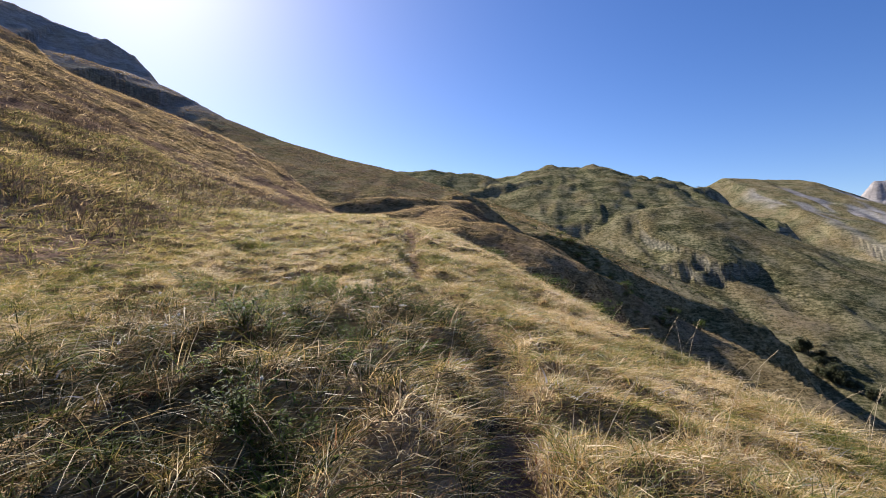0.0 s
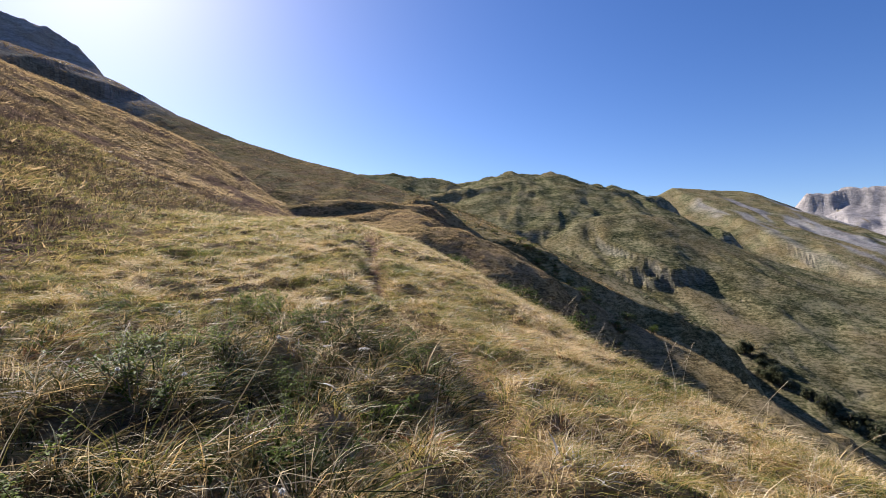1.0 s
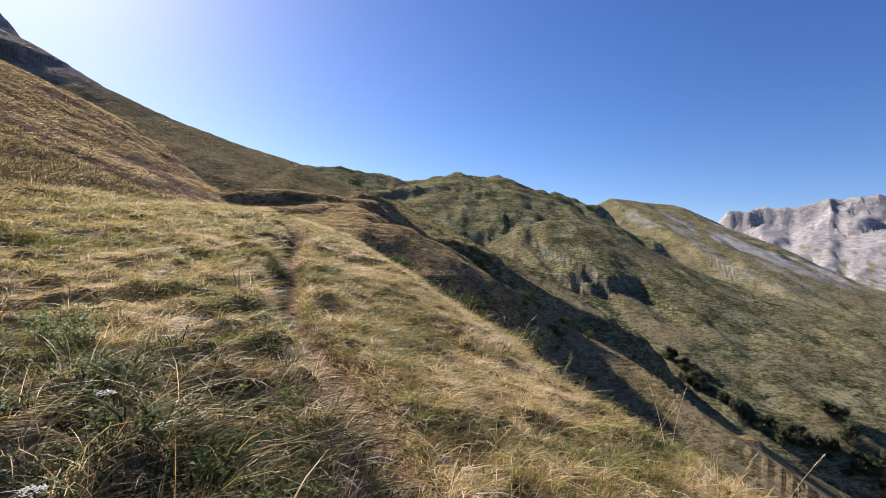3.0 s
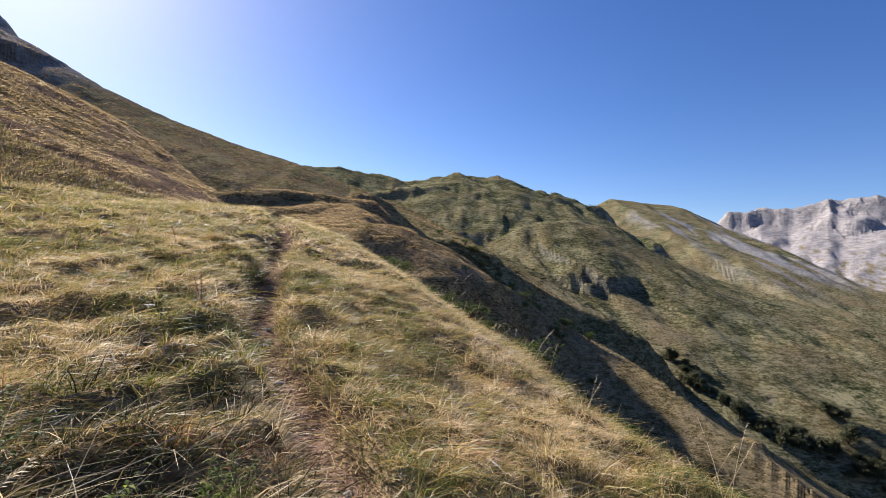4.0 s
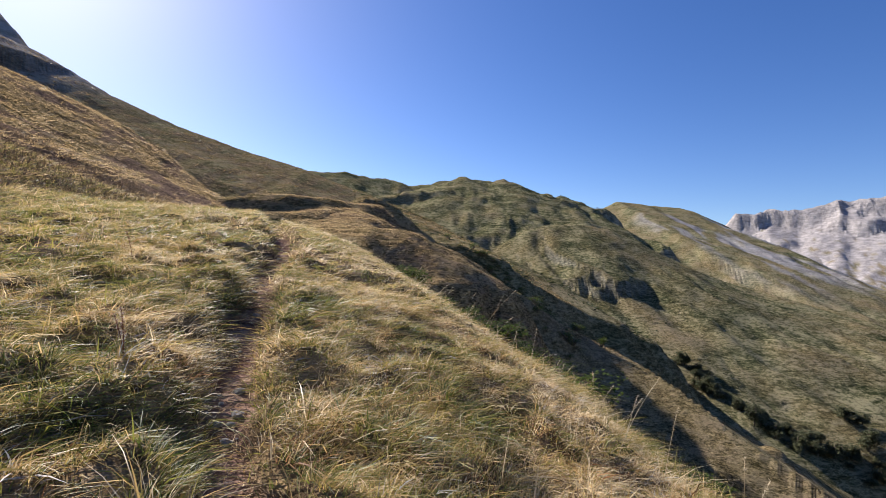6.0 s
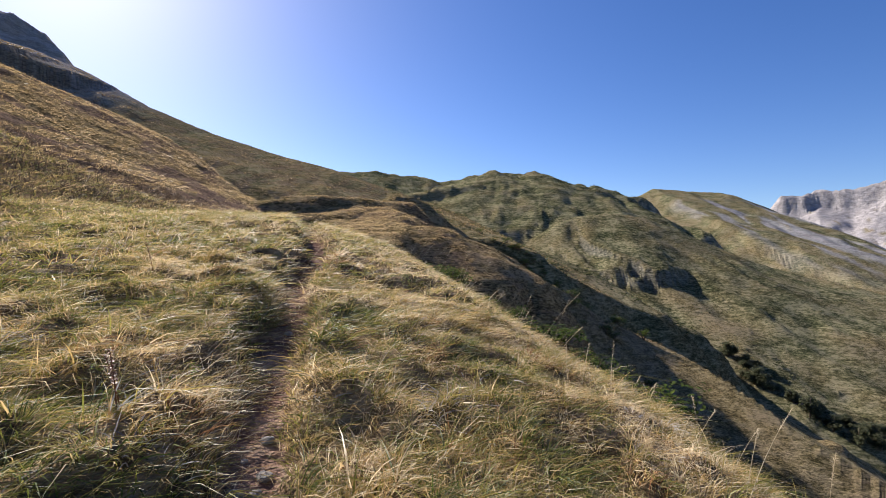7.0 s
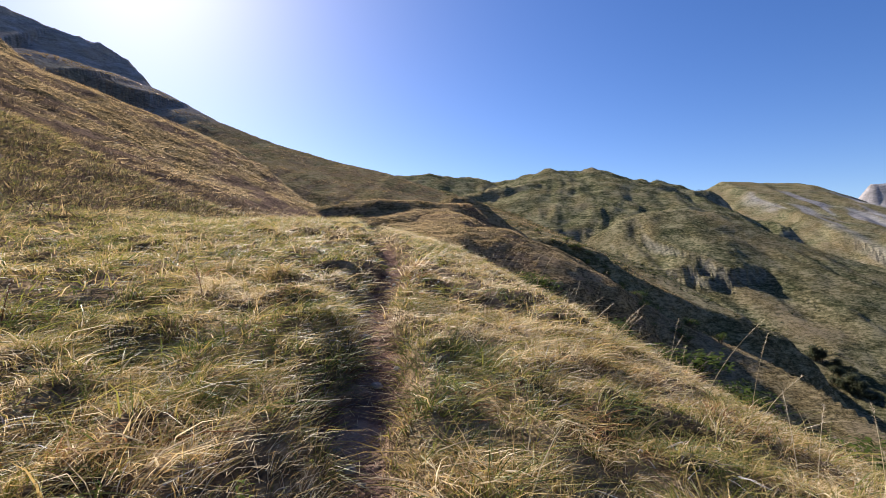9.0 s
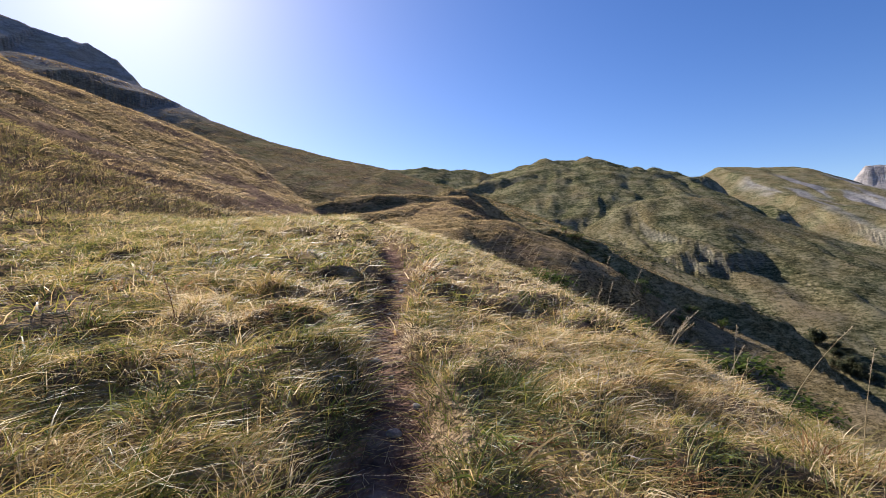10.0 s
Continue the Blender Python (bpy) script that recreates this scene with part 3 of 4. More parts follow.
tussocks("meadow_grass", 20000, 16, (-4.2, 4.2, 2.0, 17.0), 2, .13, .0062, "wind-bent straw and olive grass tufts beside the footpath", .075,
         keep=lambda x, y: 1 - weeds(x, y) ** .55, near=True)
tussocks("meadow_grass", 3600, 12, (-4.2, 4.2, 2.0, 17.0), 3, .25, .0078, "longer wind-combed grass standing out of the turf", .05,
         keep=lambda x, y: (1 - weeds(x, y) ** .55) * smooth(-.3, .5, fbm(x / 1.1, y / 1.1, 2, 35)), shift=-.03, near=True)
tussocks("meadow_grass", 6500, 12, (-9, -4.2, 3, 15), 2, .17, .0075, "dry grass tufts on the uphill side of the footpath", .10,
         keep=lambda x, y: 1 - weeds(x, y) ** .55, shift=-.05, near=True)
tussocks("dead_grass", 2400, 8, (-7.5, .4, 2.2, 9.2), 4, .27, .0048, "long bleached dead grass hanging over the weeds", .10, keep=lambda x, y: .9 * weeds(x, y), shift=.20, near=True)
tussocks("rank_grass", 7600, 12, (-7.5, .2, 2.2, 9.2), 3, .21, .007, "rank dark green and brown weeds", .09, keep=lambda x, y: weeds(x, y) ** .7, shift=-.1, near=True, mat=WEEDS)
tussocks("meadow_grass", 7600, 13, (-8, 4.2, 16.5, 30), 2, .16, .011, "wind-bent dry grass tufts on the crest of the spur", .14, near=True)
tussocks("meadow_grass", 19000, 7, (-24, -3.8, 6, 38), 2, .19, .012, "yellow-green dry grass across the meadow", .16, shift=-.15, even=.65,
         keep=lambda x, y: 1.0 * ((y > 13) | (x < -8)))
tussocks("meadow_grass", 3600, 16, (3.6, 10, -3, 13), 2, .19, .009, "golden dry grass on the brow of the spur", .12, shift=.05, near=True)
tussocks("hillside_grass", 80000, 4, (-110, -8, 8, 135), 1, .26, .045, "tufts of dry grass over the hillside", .2, shift=.05, mat=HILL_GRASS,
         keep=lambda x, y: 1 - .8 * smooth(-.1, .3, fbm((x + .22 * y) / 4.2, y / 30, 4, 94, .6)))
tussocks("hillside_grass", 24000, 4, (-75, 75, 95, 270), 1, .34, .09, "tufts of brown grass over the ribs of the spur", .3, shift=-.1, mat=HILL_GRASS,
         keep=lambda x, y: 1 - smooth(4, 10, x) * (1 - smooth(48, 66, x)) * (y < 128))
tussocks("hillside_grass", 15000, 6, (-14, 9, 40, 108), 1, .24, .03, "rusty dry grass over the hummocks of the spur", .2, shift=.12, mat=HILL_GRASS)
tussocks("slope_tufts", 34000, 3, (-230, 40, 130, 400), 1, .6, .30, "rough brown and green tufts over the upper slope", .35, shift=-.42, mat=HILL_GRASS,
         keep=lambda x, y: smooth(-.5, .5, fbm((x - .3 * y) / 9, y / 40 + x / 60, 4, 90, .6)))
tussocks("slope_tufts", 52000, 3, (0, 430, 150, 700), 1, .8, .55, "dark green tufts and dwarf shrubs over the far slopes", .6, shift=-.1, mat=FAR_TUFTS,
         keep=lambda x, y: smooth(-.2, .5, fbm(x / 22, y / 22, 4, 53, .65)) * (1 - .75 * smooth(150, 230, x) * (1 - smooth(380, 430, y))))

tussocks("rusty_herbage", 2600, 12, (-4.6, 3.6, 2.4, 19), 3, .15, .0085, "patches of rust-brown withered herbage in the grass", .09, near=True, mat=RUSTY,
         keep=lambda x, y: smooth(.15, .5, fbm(x / .9, y / .9, 3, 27)))
tussocks("withered_leaves", 2600, 9, (-4.6, 3.6, 2.4, 19), 3, .12, .011, "silver-grey withered leaves lying in the grass", .10, near=True, mat=SILVER,
         keep=lambda x, y: smooth(.2, .55, fbm(x / .7, y / .7, 3, 29)))

# bright tufts at the edge of the track
for tx, ty in ((-.86, 12.25), (-.95, 12.1), (.35, 9.6), (-2.3, 13.4), (-1.0, 16.2)):
    tussocks("grass_tuft", 14, 26, (tx - .14, tx + .14, ty - .14, ty + .14), 3, .2, .006, "fresh yellow-green grass tuft at the edge of the footpath", .05, shift=-.22, near=True, even=1.0)

# straw trodden flat on the track
y = rng.uniform(2.5, 19, 3000)
x = np.interp(y, PATH_Y, PATH_X) + .22 * rng.standard_normal(len(y))
k = len(x)
blades("straw_litter", x, y, .13 * np.exp(.4 * rng.standard_normal(k)), .004 + 0 * x, rng.uniform(0, 6.283, k), np.full(k, .93), np.full(k, .25), .75 + .2 * rng.standard_normal(k), 2, GRASS,
       "pale straw trodden flat on the earth path", .035, True)


# ---- plants that stand out from the grass ----
def tube_arrays(points, radii, sides=5):
    """A bent, tapering stem as vertices and faces."""
    points, co, faces = [Vector(p) for p in points], [], []
    for k, (p, r) in enumerate(zip(points, radii)):
        d = (points[min(k + 1, len(points) - 1)] - points[max(k - 1, 0)]).normalized()
        a = d.orthogonal().normalized()
        b = d.cross(a)
        co += [p + (a * math.cos(q) + b * math.sin(q)) * r for q in (2 * math.pi * i / sides for i in range(sides))]
    for k in range(len(points) - 1):
        faces += [(k * sides + i, k * sides + (i + 1) % sides, (k + 1) * sides + (i + 1) % sides, (k + 1) * sides + i) for i in range(sides)]
    top = len(points) - 1
    faces += [tuple(range(sides))[::-1], tuple(top * sides + i for i in range(sides))]
    return [tuple(c) for c in co], faces


def poly_mesh(name, pieces, mat, tints=None):
    """Joins pieces of (vertices, faces) into one mesh."""
    co, faces, tint = [], [], []
    for k, (c, f) in enumerate(pieces):
        n = len(co)
        co += c
        faces += [tuple(i + n for i in g) for g in f]
        tint += [tints[k] if tints else .5] * len(c)
    me = bpy.data.meshes.new(name)
    me.from_pydata(co, [], faces)
    a = me.attributes.new("tint", 'FLOAT', 'POINT')
    a.data.foreach_set("value", np.array(tint, np.float32))
    me.materials.append(mat)
    me.polygons.foreach_set("use_smooth", np.full(len(faces), True))
    me.update()
    return me


def part(name, me, parent, label=""):
    ob = new(name, me)
    ob.parent = parent
    return tagged(ob, label) if label else ob


def small_leaf(at, heading, rise, length, width):
    """A folded leaf of four facets, for dense foliage."""
    h = Vector((math.sin(heading) * math.cos(rise), math.cos(heading) * math.cos(rise), math.sin(rise)))
    side = h.cross(Vector((0, 0, 1))).normalized() * width * .5
    up = side.cross(h).normalized() * width * .18
    at = Vector(at)
    mid = at + h * length * .45
    return [tuple(v) for v in (at, mid - side + up, mid, mid + side + up, at + h * length - Vector((0, 0, .25 * length)))], [(0, 2, 1), (0, 3, 2), (1, 2, 4), (2, 3, 4)]


def on_land(x, y):
    return float(land(np.array([x]), np.array([y]))[0][0])


HERB = blade_material("herb_leaves", [(0, (.034, .048, .013)), (.4, (.090, .118, .026)), (.75, (.17, .225, .045)), (1, (.30, .34, .065))], .45, .02)
HEATH = blade_material("heath_twigs", [(0, (.05, .036, .025)), (.5, (.13, .092, .060)), (1, (.27, .20, .13))], .3)
RUST = blade_material("rusty_seed_stalks", [(0, (.085, .030, .016)), (.5, (.17, .062, .030)), (1, (.30, .15, .075))], .15)
STALK = blade_material("bleached_stalks", [(0, (.28, .20, .10)), (.5, (.50, .39, .22)), (1, (.70, .60, .42))], .3)
PALE = blade_material("white_seed_heads", [(0, (.40, .36, .30)), (1, (.78, .76, .70))], .3)
TREE = blade_material("tree_leaves", [(0, (.050, .056, .030)), (.4, (.120, .125, .066)), (.75, (.20, .195, .11)), (1, (.30, .28, .16))], .4, .05)
WOOD = blade_material("weathered_stems", [(0, (.10, .075, .055)), (1, (.26, .21, .16))], .0)
rnd = random.Random(11)


def empty(name, x, y, label, category, group="", sink=.03):
    e = new(name)
    e.location = (x, y, on_land(x, y) - sink)
    return tagged(e, label, category, group)


def stem_line(height, lean, heading, bend=.15, steps=4):
    pts = []
    for k in range(steps + 1):
        t = k / steps
        out = height * (lean * t + bend * t * t)
        pts.append((math.sin(heading) * out, math.cos(heading) * out, height * t * (1 - .3 * bend * t)))
    return pts


def herb(x, y, height, spread, leaves, leaf_length, leaf_width, label, tint=.45):
    """A bushy leafy herb: several stems with leaves all along."""
    e = empty("leafy_herb", x, y, label, "plant", "herbs beside the footpath")
    stems, blades_, tints = [], [], []
    n = max(4, leaves // 26)
    for k in range(n):
        a = rnd.uniform(0, 6.283)
        pts = stem_line(height * rnd.uniform(.65, 1.1), spread / height * rnd.uniform(.1, 1.0), a, rnd.uniform(.05, .3))
        off = (rnd.uniform(-.3, .3) * spread, rnd.uniform(-.3, .3) * spread)
        pts = [(p[0] + off[0], p[1] + off[1], p[2]) for p in pts]
        stems.append(tube_arrays(pts, [.004, .0035, .003, .002, .001], 4))
        for j in range(leaves // n):
            t = rnd.uniform(.15, 1.0) * 3.999
            q, f = int(t), t - int(t)
            p = [pts[q][i] * (1 - f) + pts[q + 1][i] * f for i in range(3)]
            blades_.append(small_leaf(p, rnd.uniform(0, 6.283), rnd.uniform(-.2, .9), leaf_length * rnd.uniform(.6, 1.25), leaf_width * rnd.uniform(.7, 1.2)))
            tints.append(min(1, max(0, tint + rnd.gauss(0, .2))))
    tagged(part("stem", poly_mesh("stem", stems, WOOD), e), kind="stuff")
    tagged(part("foliage", poly_mesh("foliage", blades_, HERB, tints), e), kind="stuff")
    return e


# herbs on the mounds left of the track
for k in range(66):
    hy = rnd.uniform(2.8, 7.9)
    hx = rnd.gauss(-2.1 + .2 * (hy - 4), .8)
    if abs(hx - float(np.interp(hy, PATH_Y, PATH_X))) > .6:
        herb(hx, hy, rnd.uniform(.18, .38), rnd.uniform(.24, .44), rnd.choice((220, 300, 380)), rnd.uniform(.035, .075), rnd.uniform(.010, .022),
             "bushy dark green herb among the dry grass", rnd.uniform(.1, .7))
for hx, hy, hh, tn in ((-2.6, 9.1, .40, .7), (-2.9, 9.4, .38, .7), (-2.3, 8.8, .36, .75), (-2.96, 7.0, .36, .8), (-3.3, 7.2, .34, .75), (-2.6, 7.3, .34, .8), (-4.9, 9.6, .38, .45), (-5.3, 10.0, .34, .5)):
    herb(hx, hy, hh, .34, 420, .07, .018, "fresh blue-green herb clump in the meadow", tn)
for hx, hy in ((-2.14, 12.45), (-1.7, 12.47), (-.55, 14.0), (-2.6, 12.0), (1.0, 11.6), (-1.6, 12.6), (.9, 14.4), (-2.9, 11.3), (1.5, 9.6), (-3.3, 13.6)):
    herb(hx, hy, rnd.uniform(.12, .18), .12, 30, .05, .018, "small yellow-green leafy sprout in the grass", .95)
for hx, hy in ((-1.95, 7.2), (-1.7, 7.35), (-1.2, 6.7), (-2.3, 5.2)):
    e = herb(hx, hy, .24, .2, 70, .06, .02, "low herb with reddish autumn leaves", .5)
    e.children[1].data.materials[0] = RUST


def seed_flower(x, y, height, heading, kind):
    """A dry stalk with a head: a pale button, a white umbel or a rusty plume."""
    labels = {"button": "dry stalk with a pale round seed head", "umbel": "white yarrow flower head on a thin stalk",
              "rust": "rust-brown dried stalk with flat umbels", "dock": "reddish-brown dock stalk with clustered seeds"}
    e = empty("dried_flower", x, y, labels[kind], "flower", "dried flowers by the track")
    lean = .1 if kind in ("rust", "dock") else rnd.uniform(.15, .5)
    pts = stem_line(height, lean, heading, .12)
    part("stem", poly_mesh("stem", [tube_arrays(pts, [.004, .0035, .003, .0026, .002], 5)], {"rust": RUST, "dock": RUST}.get(kind, STALK), [rnd.uniform(.2, .7)]), e)
    top, bits, tints = Vector(pts[-1]), [], []
    if kind == "button":
        for j in range(46):
            a, b = rnd.uniform(0, 6.283), rnd.uniform(-.9, 1.4)
            bits.append(small_leaf(top, a, b, rnd.uniform(.012, .019), .006))
    elif kind in ("umbel", "rust"):
        wide = .045 if kind == "umbel" else .035
        for j in range(80):
            r, a = wide * math.sqrt(rnd.random()), rnd.uniform(0, 6.283)
            p = top + Vector((r * math.cos(a), r * math.sin(a), .018 - 5 * r * r + rnd.uniform(-.004, .004)))
            bits.append(small_leaf(p, rnd.uniform(0, 6.283), .5, .011, .009))
    else:
        for j in range(130):
            t = rnd.uniform(.45, 1) * 3.999
            q, f = int(t), t - int(t)
            p = Vector(pts[q]).lerp(Vector(pts[q + 1]), f)
            bits.append(small_leaf(p, rnd.uniform(0, 6.283), rnd.uniform(-.2, .8), rnd.uniform(.014, .03), .010))
    tints = [rnd.uniform(.2, 1) for _ in bits]
    part("flower_head", poly_mesh("flower_head", bits, RUST if kind in ("rust", "dock") else PALE, tints), e)["kind"] = "stuff"
    return e


for x, y in ((-4.0, 6.0), (-3.9, 6.12), (-3.82, 6.05), (-4.12, 6.2)):
    seed_flower(x, y, rnd.uniform(.62, .8), 1.2, "rust")
for x, y in ((-2.75, 4.6), (-2.5, 4.1), (-2.85, 4.3), (-1.7, 3.6), (-2.42, 3.95), (-2.2, 4.5), (-3.1, 4.9), (-1.5, 4.4), (-2.0, 5.0), (-1.2, 3.9), (-3.0, 5.6), (-2.6, 6.2)):
    seed_flower(x, y, rnd.uniform(.38, .6), rnd.uniform(.2, 2.2), "button")
for x, y in ((-1.35, 6.1), (-1.5, 7.0), (-2.9, 7.8), (-1.0, 5.6), (-1.9, 10.4)):
    seed_flower(x, y, rnd.uniform(.36, .46), rnd.uniform(.2, 2), "umbel")
for x, y in ((-1.67, 11.7), (-1.72, 11.85), (-2.9, 8.6), (-3.4, 10.8), (-4.4, 14.5), (-3.2, 15.5)):
    seed_flower(x, y, rnd.uniform(.42, .55), rnd.uniform(0, 6), "dock")


# tall seeding stalks
def seed_stalk(x, y, height, heading):
    e = empty("grass_stalk", x, y, "tall bleached grass stalk with a feathery seed head", "grass stalk", "seeding stalks on the brow")
    pts = stem_line(height, rnd.uniform(.12, .5), heading, rnd.uniform(.1, .4), 6)
    part("stem", poly_mesh("stem", [tube_arrays(pts, [.0032, .003, .0027, .0024, .002, .0017, .0012], 4)], STALK, [rnd.uniform(.3, 1)]), e)
    bits = []
    for j in range(30):
        t = rnd.uniform(.76, 1) * 5.999
        q, f = int(t), t - int(t)
        p = Vector(pts[q]).lerp(Vector(pts[q + 1]), f)
        bits.append(small_leaf(p, heading + rnd.gauss(0, .8), rnd.uniform(.2, 1.1), rnd.uniform(.02, .045), .006))
    tagged(part("seed_head", poly_mesh("seed_head", bits, STALK, [rnd.uniform(.5, 1) for _ in bits]), e), kind="stuff")


for k in range(64):
    y = rnd.uniform(4.5, 24)
    x = float(np.interp(y, BROW_Y, BROW_X)) + rnd.gauss(-.1, .35)
    seed_stalk(x, y, rnd.uniform(.45, .95), rnd.gauss(1.2, .5))
for k in range(46):
    seed_stalk(rnd.uniform(-5, 3), rnd.uniform(3.5, 22), rnd.uniform(.4, .75), rnd.gauss(1.2, .7))
for k in range(26):
    seed_stalk(rnd.uniform(-14, -4), rnd.uniform(18, 32), rnd.uniform(.5, .8), rnd.gauss(1.2, .7))


# stones trodden into the track
def stone_mesh(seed, size, mat):
    bm = bmesh.new()
    bmesh.ops.create_icosphere(bm, subdivisions=2, radius=size)
    for v in bm.verts:
        v.co *= 1 + .35 * noise.noise(v.co / size * .9 + Vector((seed, 3, 1))) + .12 * noise.noise(v.co / size * 2.6 + Vector((seed, 7, 5)))
        v.co.z *= .55
    me = bpy.data.meshes.new("stone")
    bm.to_mesh(me)
    bm.free()
    me.materials.append(mat)
    return me


def stone_material():
    m, n, l = material("grey_stone")
    c = ramp(n, l, noise_out(n, l, 9, 8, .7), [(.3, (.12, .105, .095)), (.5, (.24, .215, .19)), (.7, (.36, .33, .30))])
    b = node(n, "ShaderNodeBsdfPrincipled", Roughness=.85)
    bump = node(n, "ShaderNodeBump", Strength=.5, Distance=.02)
    l.new(noise_out(n, l, 30, 6, .7), bump.inputs["Height"])
    l.new(c, b.inputs["Base Color"])
    l.new(bump.outputs[0], b.inputs["Normal"])
    o = n.new("ShaderNodeOutputMaterial")
    l.new(b.outputs[0], o.inputs[0])
    return m


STONE = stone_material()
shapes = [stone_mesh(k * 1.7, 1, STONE) for k in range(5)]
for k in range(44):
    y = rnd.uniform(5.0, 19)
    x = float(np.interp(y, PATH_Y, PATH_X)) - .08 * float(perlin(np.array([y * .9]), np.array([0.0]), 9)[0]) + rnd.gauss(0, .09)
    r = rnd.choice((.012, .018, .025, .04, .055))
    ob = new("stone", shapes[k % 5])
    ob.matrix_world = pose(x, y, on_land(x, y) + .15 * r, rnd.uniform(-15, 15), rnd.uniform(-15, 15), rnd.uniform(0, 360)) @ Matrix.Scale(r, 4)
    tagged(ob, "grey-brown stone trodden into the earth of the footpath", "stone", "stones on the footpath")


# ---- shrubs and trees ----
def crown_arrays(count, rx, ry, rz, centre, size, lumps, seed):
    """Leaf clumps set in uneven lumps: vertices, faces and tints."""
    g = random.Random(seed)
    pieces, tints = [], []
    cores = []
    for k in range(lumps):
        v = Vector((g.gauss(0, 1), g.gauss(0, 1), g.gauss(0, 1))).normalized() * g.uniform(.25, .85)
        cores.append((Vector((v.x * rx, v.y * ry, v.z * rz)) + Vector(centre), g.uniform(.28, .5)))
    for k in range(count):
        c, r = g.choice(cores)
        v = Vector((g.gauss(0, 1), g.gauss(0, 1), g.gauss(0, 1))).normalized() * r * g.uniform(.5, 1.05)
        p = c + Vector((v.x * rx, v.y * ry, v.z * rz))
        pieces.append(small_leaf(p, g.uniform(0, 6.283), g.uniform(-.6, .9), size * g.uniform(.6, 1.3), size * g.uniform(.4, .7)))
        tints.append(min(1, max(0, g.gauss(.32, .16))))
    return pieces, tints


def make_tree(height, seed, label):
    e = tagged(new("tree"), label, "tree", "trees in the ravine")
    g = random.Random(seed)
    pts = [(g.uniform(-.1, .1) * t * height * .3, g.uniform(-.1, .1) * t * height * .3, height * .8 * t - .4 * (t == 0)) for t in (0, .25, .5, .75, 1)]
    part("trunk", poly_mesh("trunk", [tube_arrays(pts, [height * r for r in (.035, .028, .022, .014, .006)], 7)], WOOD, [.3]), e)
    limbs = []
    for k in range(7):
        q = g.choice((1, 2, 3))
        a, ln = g.uniform(0, 6.283), height * g.uniform(.18, .3)
        p = Vector(pts[q])
        limbs.append(tube_arrays([p, p + Vector((math.sin(a) * ln * .6, math.cos(a) * ln * .6, ln * .3)), p + Vector((math.sin(a) * ln, math.cos(a) * ln, ln * .7))],
                                 [height * .013, height * .008, height * .003], 5))
    for limb in limbs:
        part("limb", poly_mesh("limb", [limb], WOOD, [.3]), e)
    pieces, tints = crown_arrays(750, height * .42, height * .42, height * .46, (0, 0, height * .50), height * .12, 18, seed)
    tagged(part("crown", poly_mesh("crown", pieces, TREE, tints), e), kind="stuff")
    return e


tree_a = make_tree(9.0, 3, "round dark green broadleaf tree beside the stream bed")
tree_b = make_tree(7.0, 8, "low dark green broadleaf tree in the ravine")
# a belt of trees along the stream bed: where it starts and ends, how wide, how many
belts = [((172, 224), (172, 200), 5, 13), ((172, 200), (180, 182), 5, 11), ((180, 182), (193, 164), 7, 16), ((193, 164), (212, 148), 10, 18), ((214, 176), (219, 171), 3, 3)]
count = 0
for (x0, y0), (x1, y1), wide, many in belts:
    for k in range(many):
        t = (k + rnd.random()) / many
        x, y = x0 + (x1 - x0) * t + rnd.gauss(0, wide * .5), y0 + (y1 - y0) * t + rnd.gauss(0, wide * .5)
        base = (tree_a, tree_b)[count % 2]
        size = rnd.uniform(.45, 1.15)
        m = pose(x, y, on_land(x, y) - .2, 0, 0, rnd.uniform(0, 360))
        if count < 2:
            base.matrix_world = m
        else:
            copy_thing(base, m @ Matrix.Diagonal((size * rnd.uniform(.9, 1.3), size * rnd.uniform(.9, 1.3), size * rnd.uniform(.7, 1.1), 1)))
        count += 1


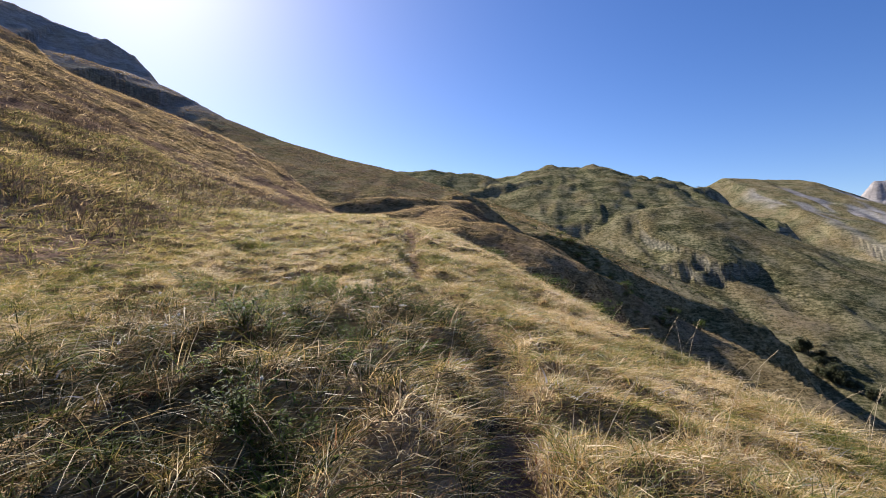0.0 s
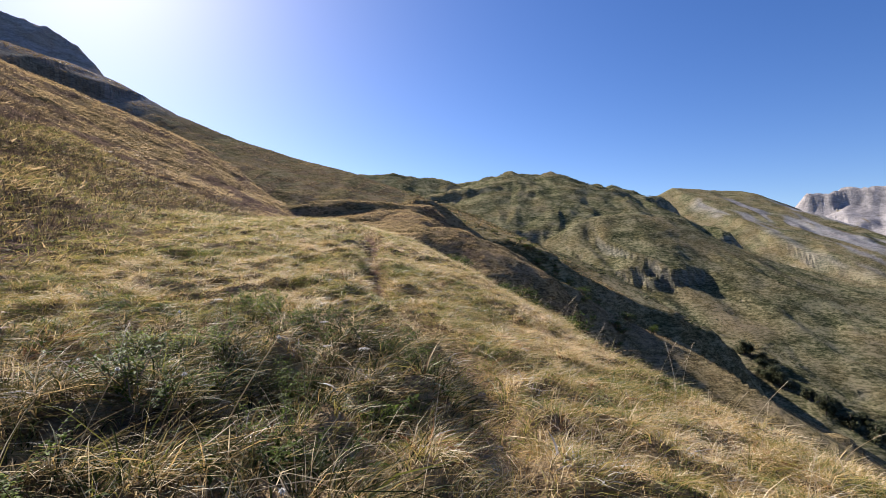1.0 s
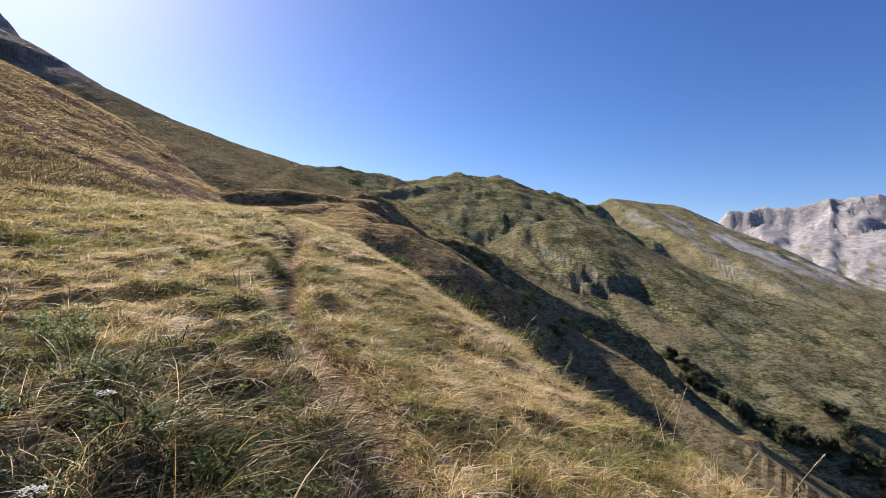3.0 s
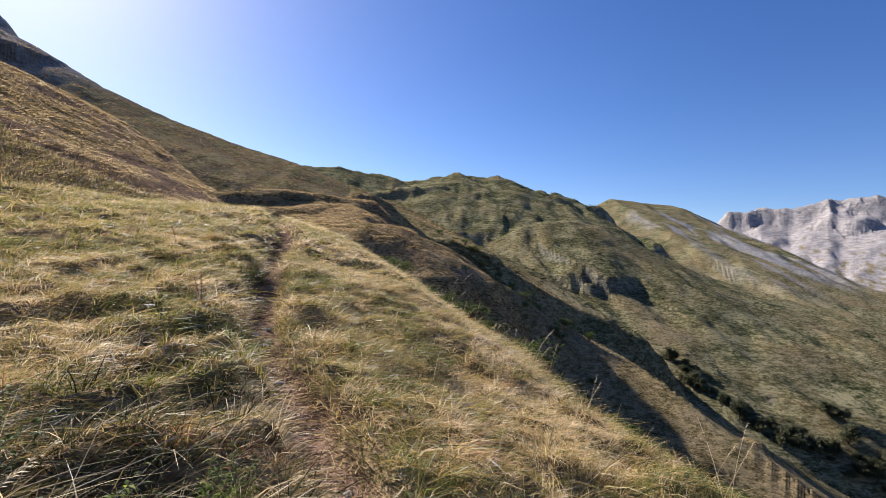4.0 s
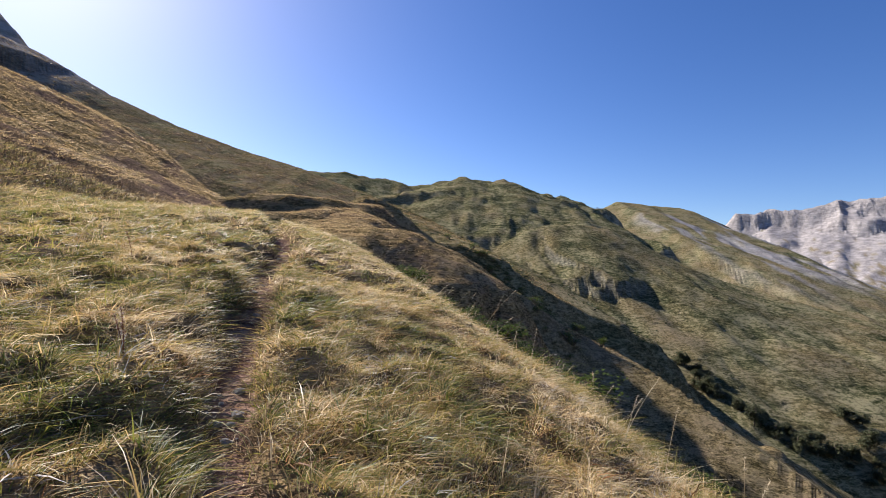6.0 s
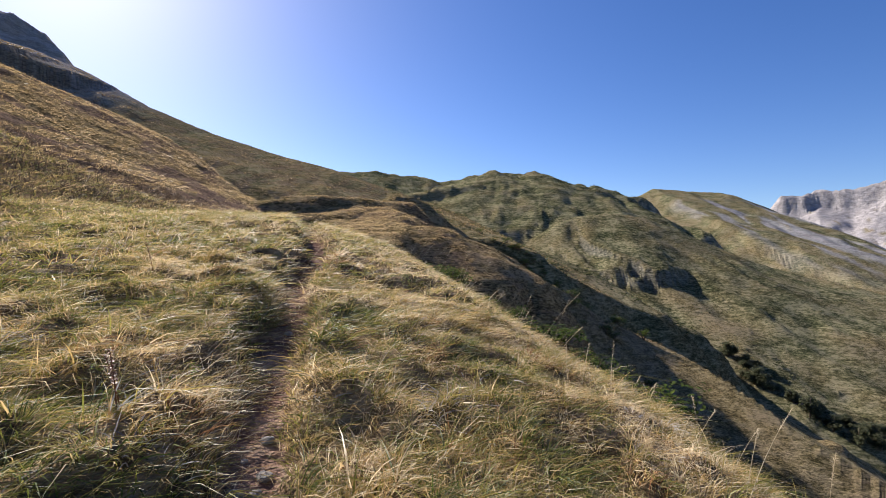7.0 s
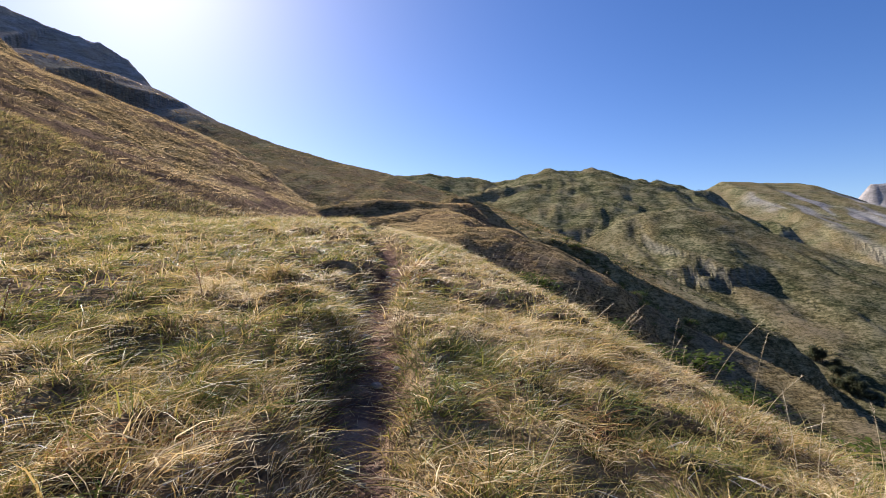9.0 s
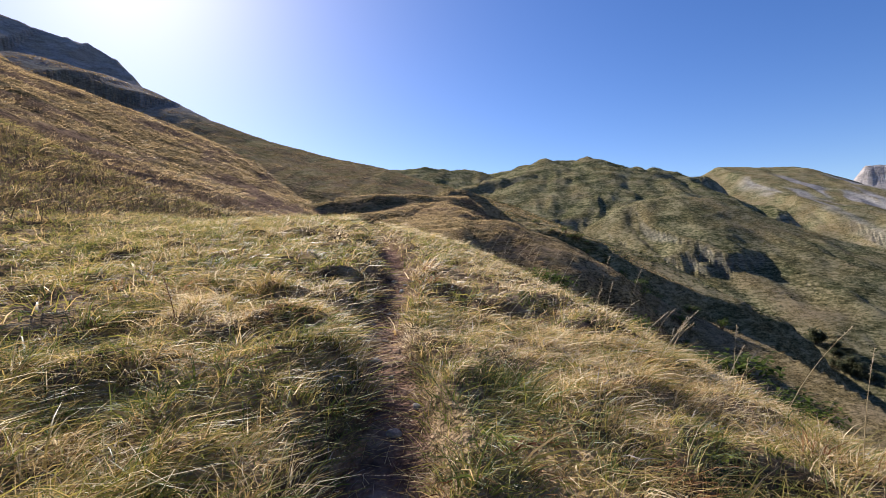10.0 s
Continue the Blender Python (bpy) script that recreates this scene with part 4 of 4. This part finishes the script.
def make_shrub(seed, label):
    e = tagged(new("shrub"), label, "shrub", "shrubs in the gully")
    g = random.Random(seed)
    stems = []
    for k in range(9):
        a, h = g.uniform(0, 6.283), g.uniform(.6, 1.2)
        stems.append(tube_arrays([(0, 0, -.15), (math.sin(a) * .25, math.cos(a) * .25, h * .5), (math.sin(a) * .6, math.cos(a) * .6, h)], [.035, .025, .01], 5))
    for stem in stems:
        part("branch", poly_mesh("branch", [stem], WOOD, [.3]), e)
    pieces, tints = crown_arrays(380, 1.0, 1.0, .7, (0, 0, .75), .16, 12, seed)
    tagged(part("foliage", poly_mesh("foliage", pieces, HERB, tints), e), kind="stuff")
    return e


shrub_a, shrub_b = make_shrub(5, "dark green leafy shrub on the shaded slope"), make_shrub(6, "dense olive-green shrub on the gully side")
first = True
for k in range(70):
    t = rnd.random()
    if k < 44:      # the gully below the brow
        x, y = 31 + 28 * t + rnd.gauss(0, 5), 138 - 22 * t + rnd.gauss(0, 9)
        size = rnd.uniform(.7, 1.7)
    else:           # just under the edge of the spur
        y = rnd.uniform(9, 34)
        x = float(np.interp(y, BROW_Y, BROW_X)) + rnd.uniform(2.2, 6.5)
        size = rnd.uniform(.35, .7)
    m = pose(x, y, on_land(x, y) - .05, 0, 0, rnd.uniform(0, 360)) @ Matrix.Diagonal((size, size, size * rnd.uniform(.6, 1.0), 1))
    base = (shrub_a, shrub_b)[k % 2]
    if k < 2:
        base.matrix_world = m
    else:
        copy_thing(base, m)

boulder = new("boulder", stone_mesh(4.2, 3.0, STONE))
boulder.location = (177, 189, on_land(177, 189) + .5)
tagged(boulder, "large pale boulder beside the stream bed", "boulder")

# low brown heath along the foot of the hillside
x, y = scatter(76000, -46, -9, 14, 52, lambda a, b: smooth(-.1, .5, fbm(a / 6, b / 9, 3, 71) + .5 * np.exp(-((-a - 17) / 7) ** 2)) * (land(a, b)[1] >= 0))
k = len(x)
blades("heath", x, y, .34 * np.exp(.3 * rng.standard_normal(k)), .036 * np.exp(.3 * rng.standard_normal(k)), rng.uniform(0, 6.283, k), np.clip(.35 + .2 * rng.standard_normal(k), 0, .9),
       np.clip(.3 + .2 * rng.standard_normal(k), 0, 1), .45 + .25 * rng.standard_normal(k), 2, HEATH, "low brown heath and dry weeds at the foot of the hillside")
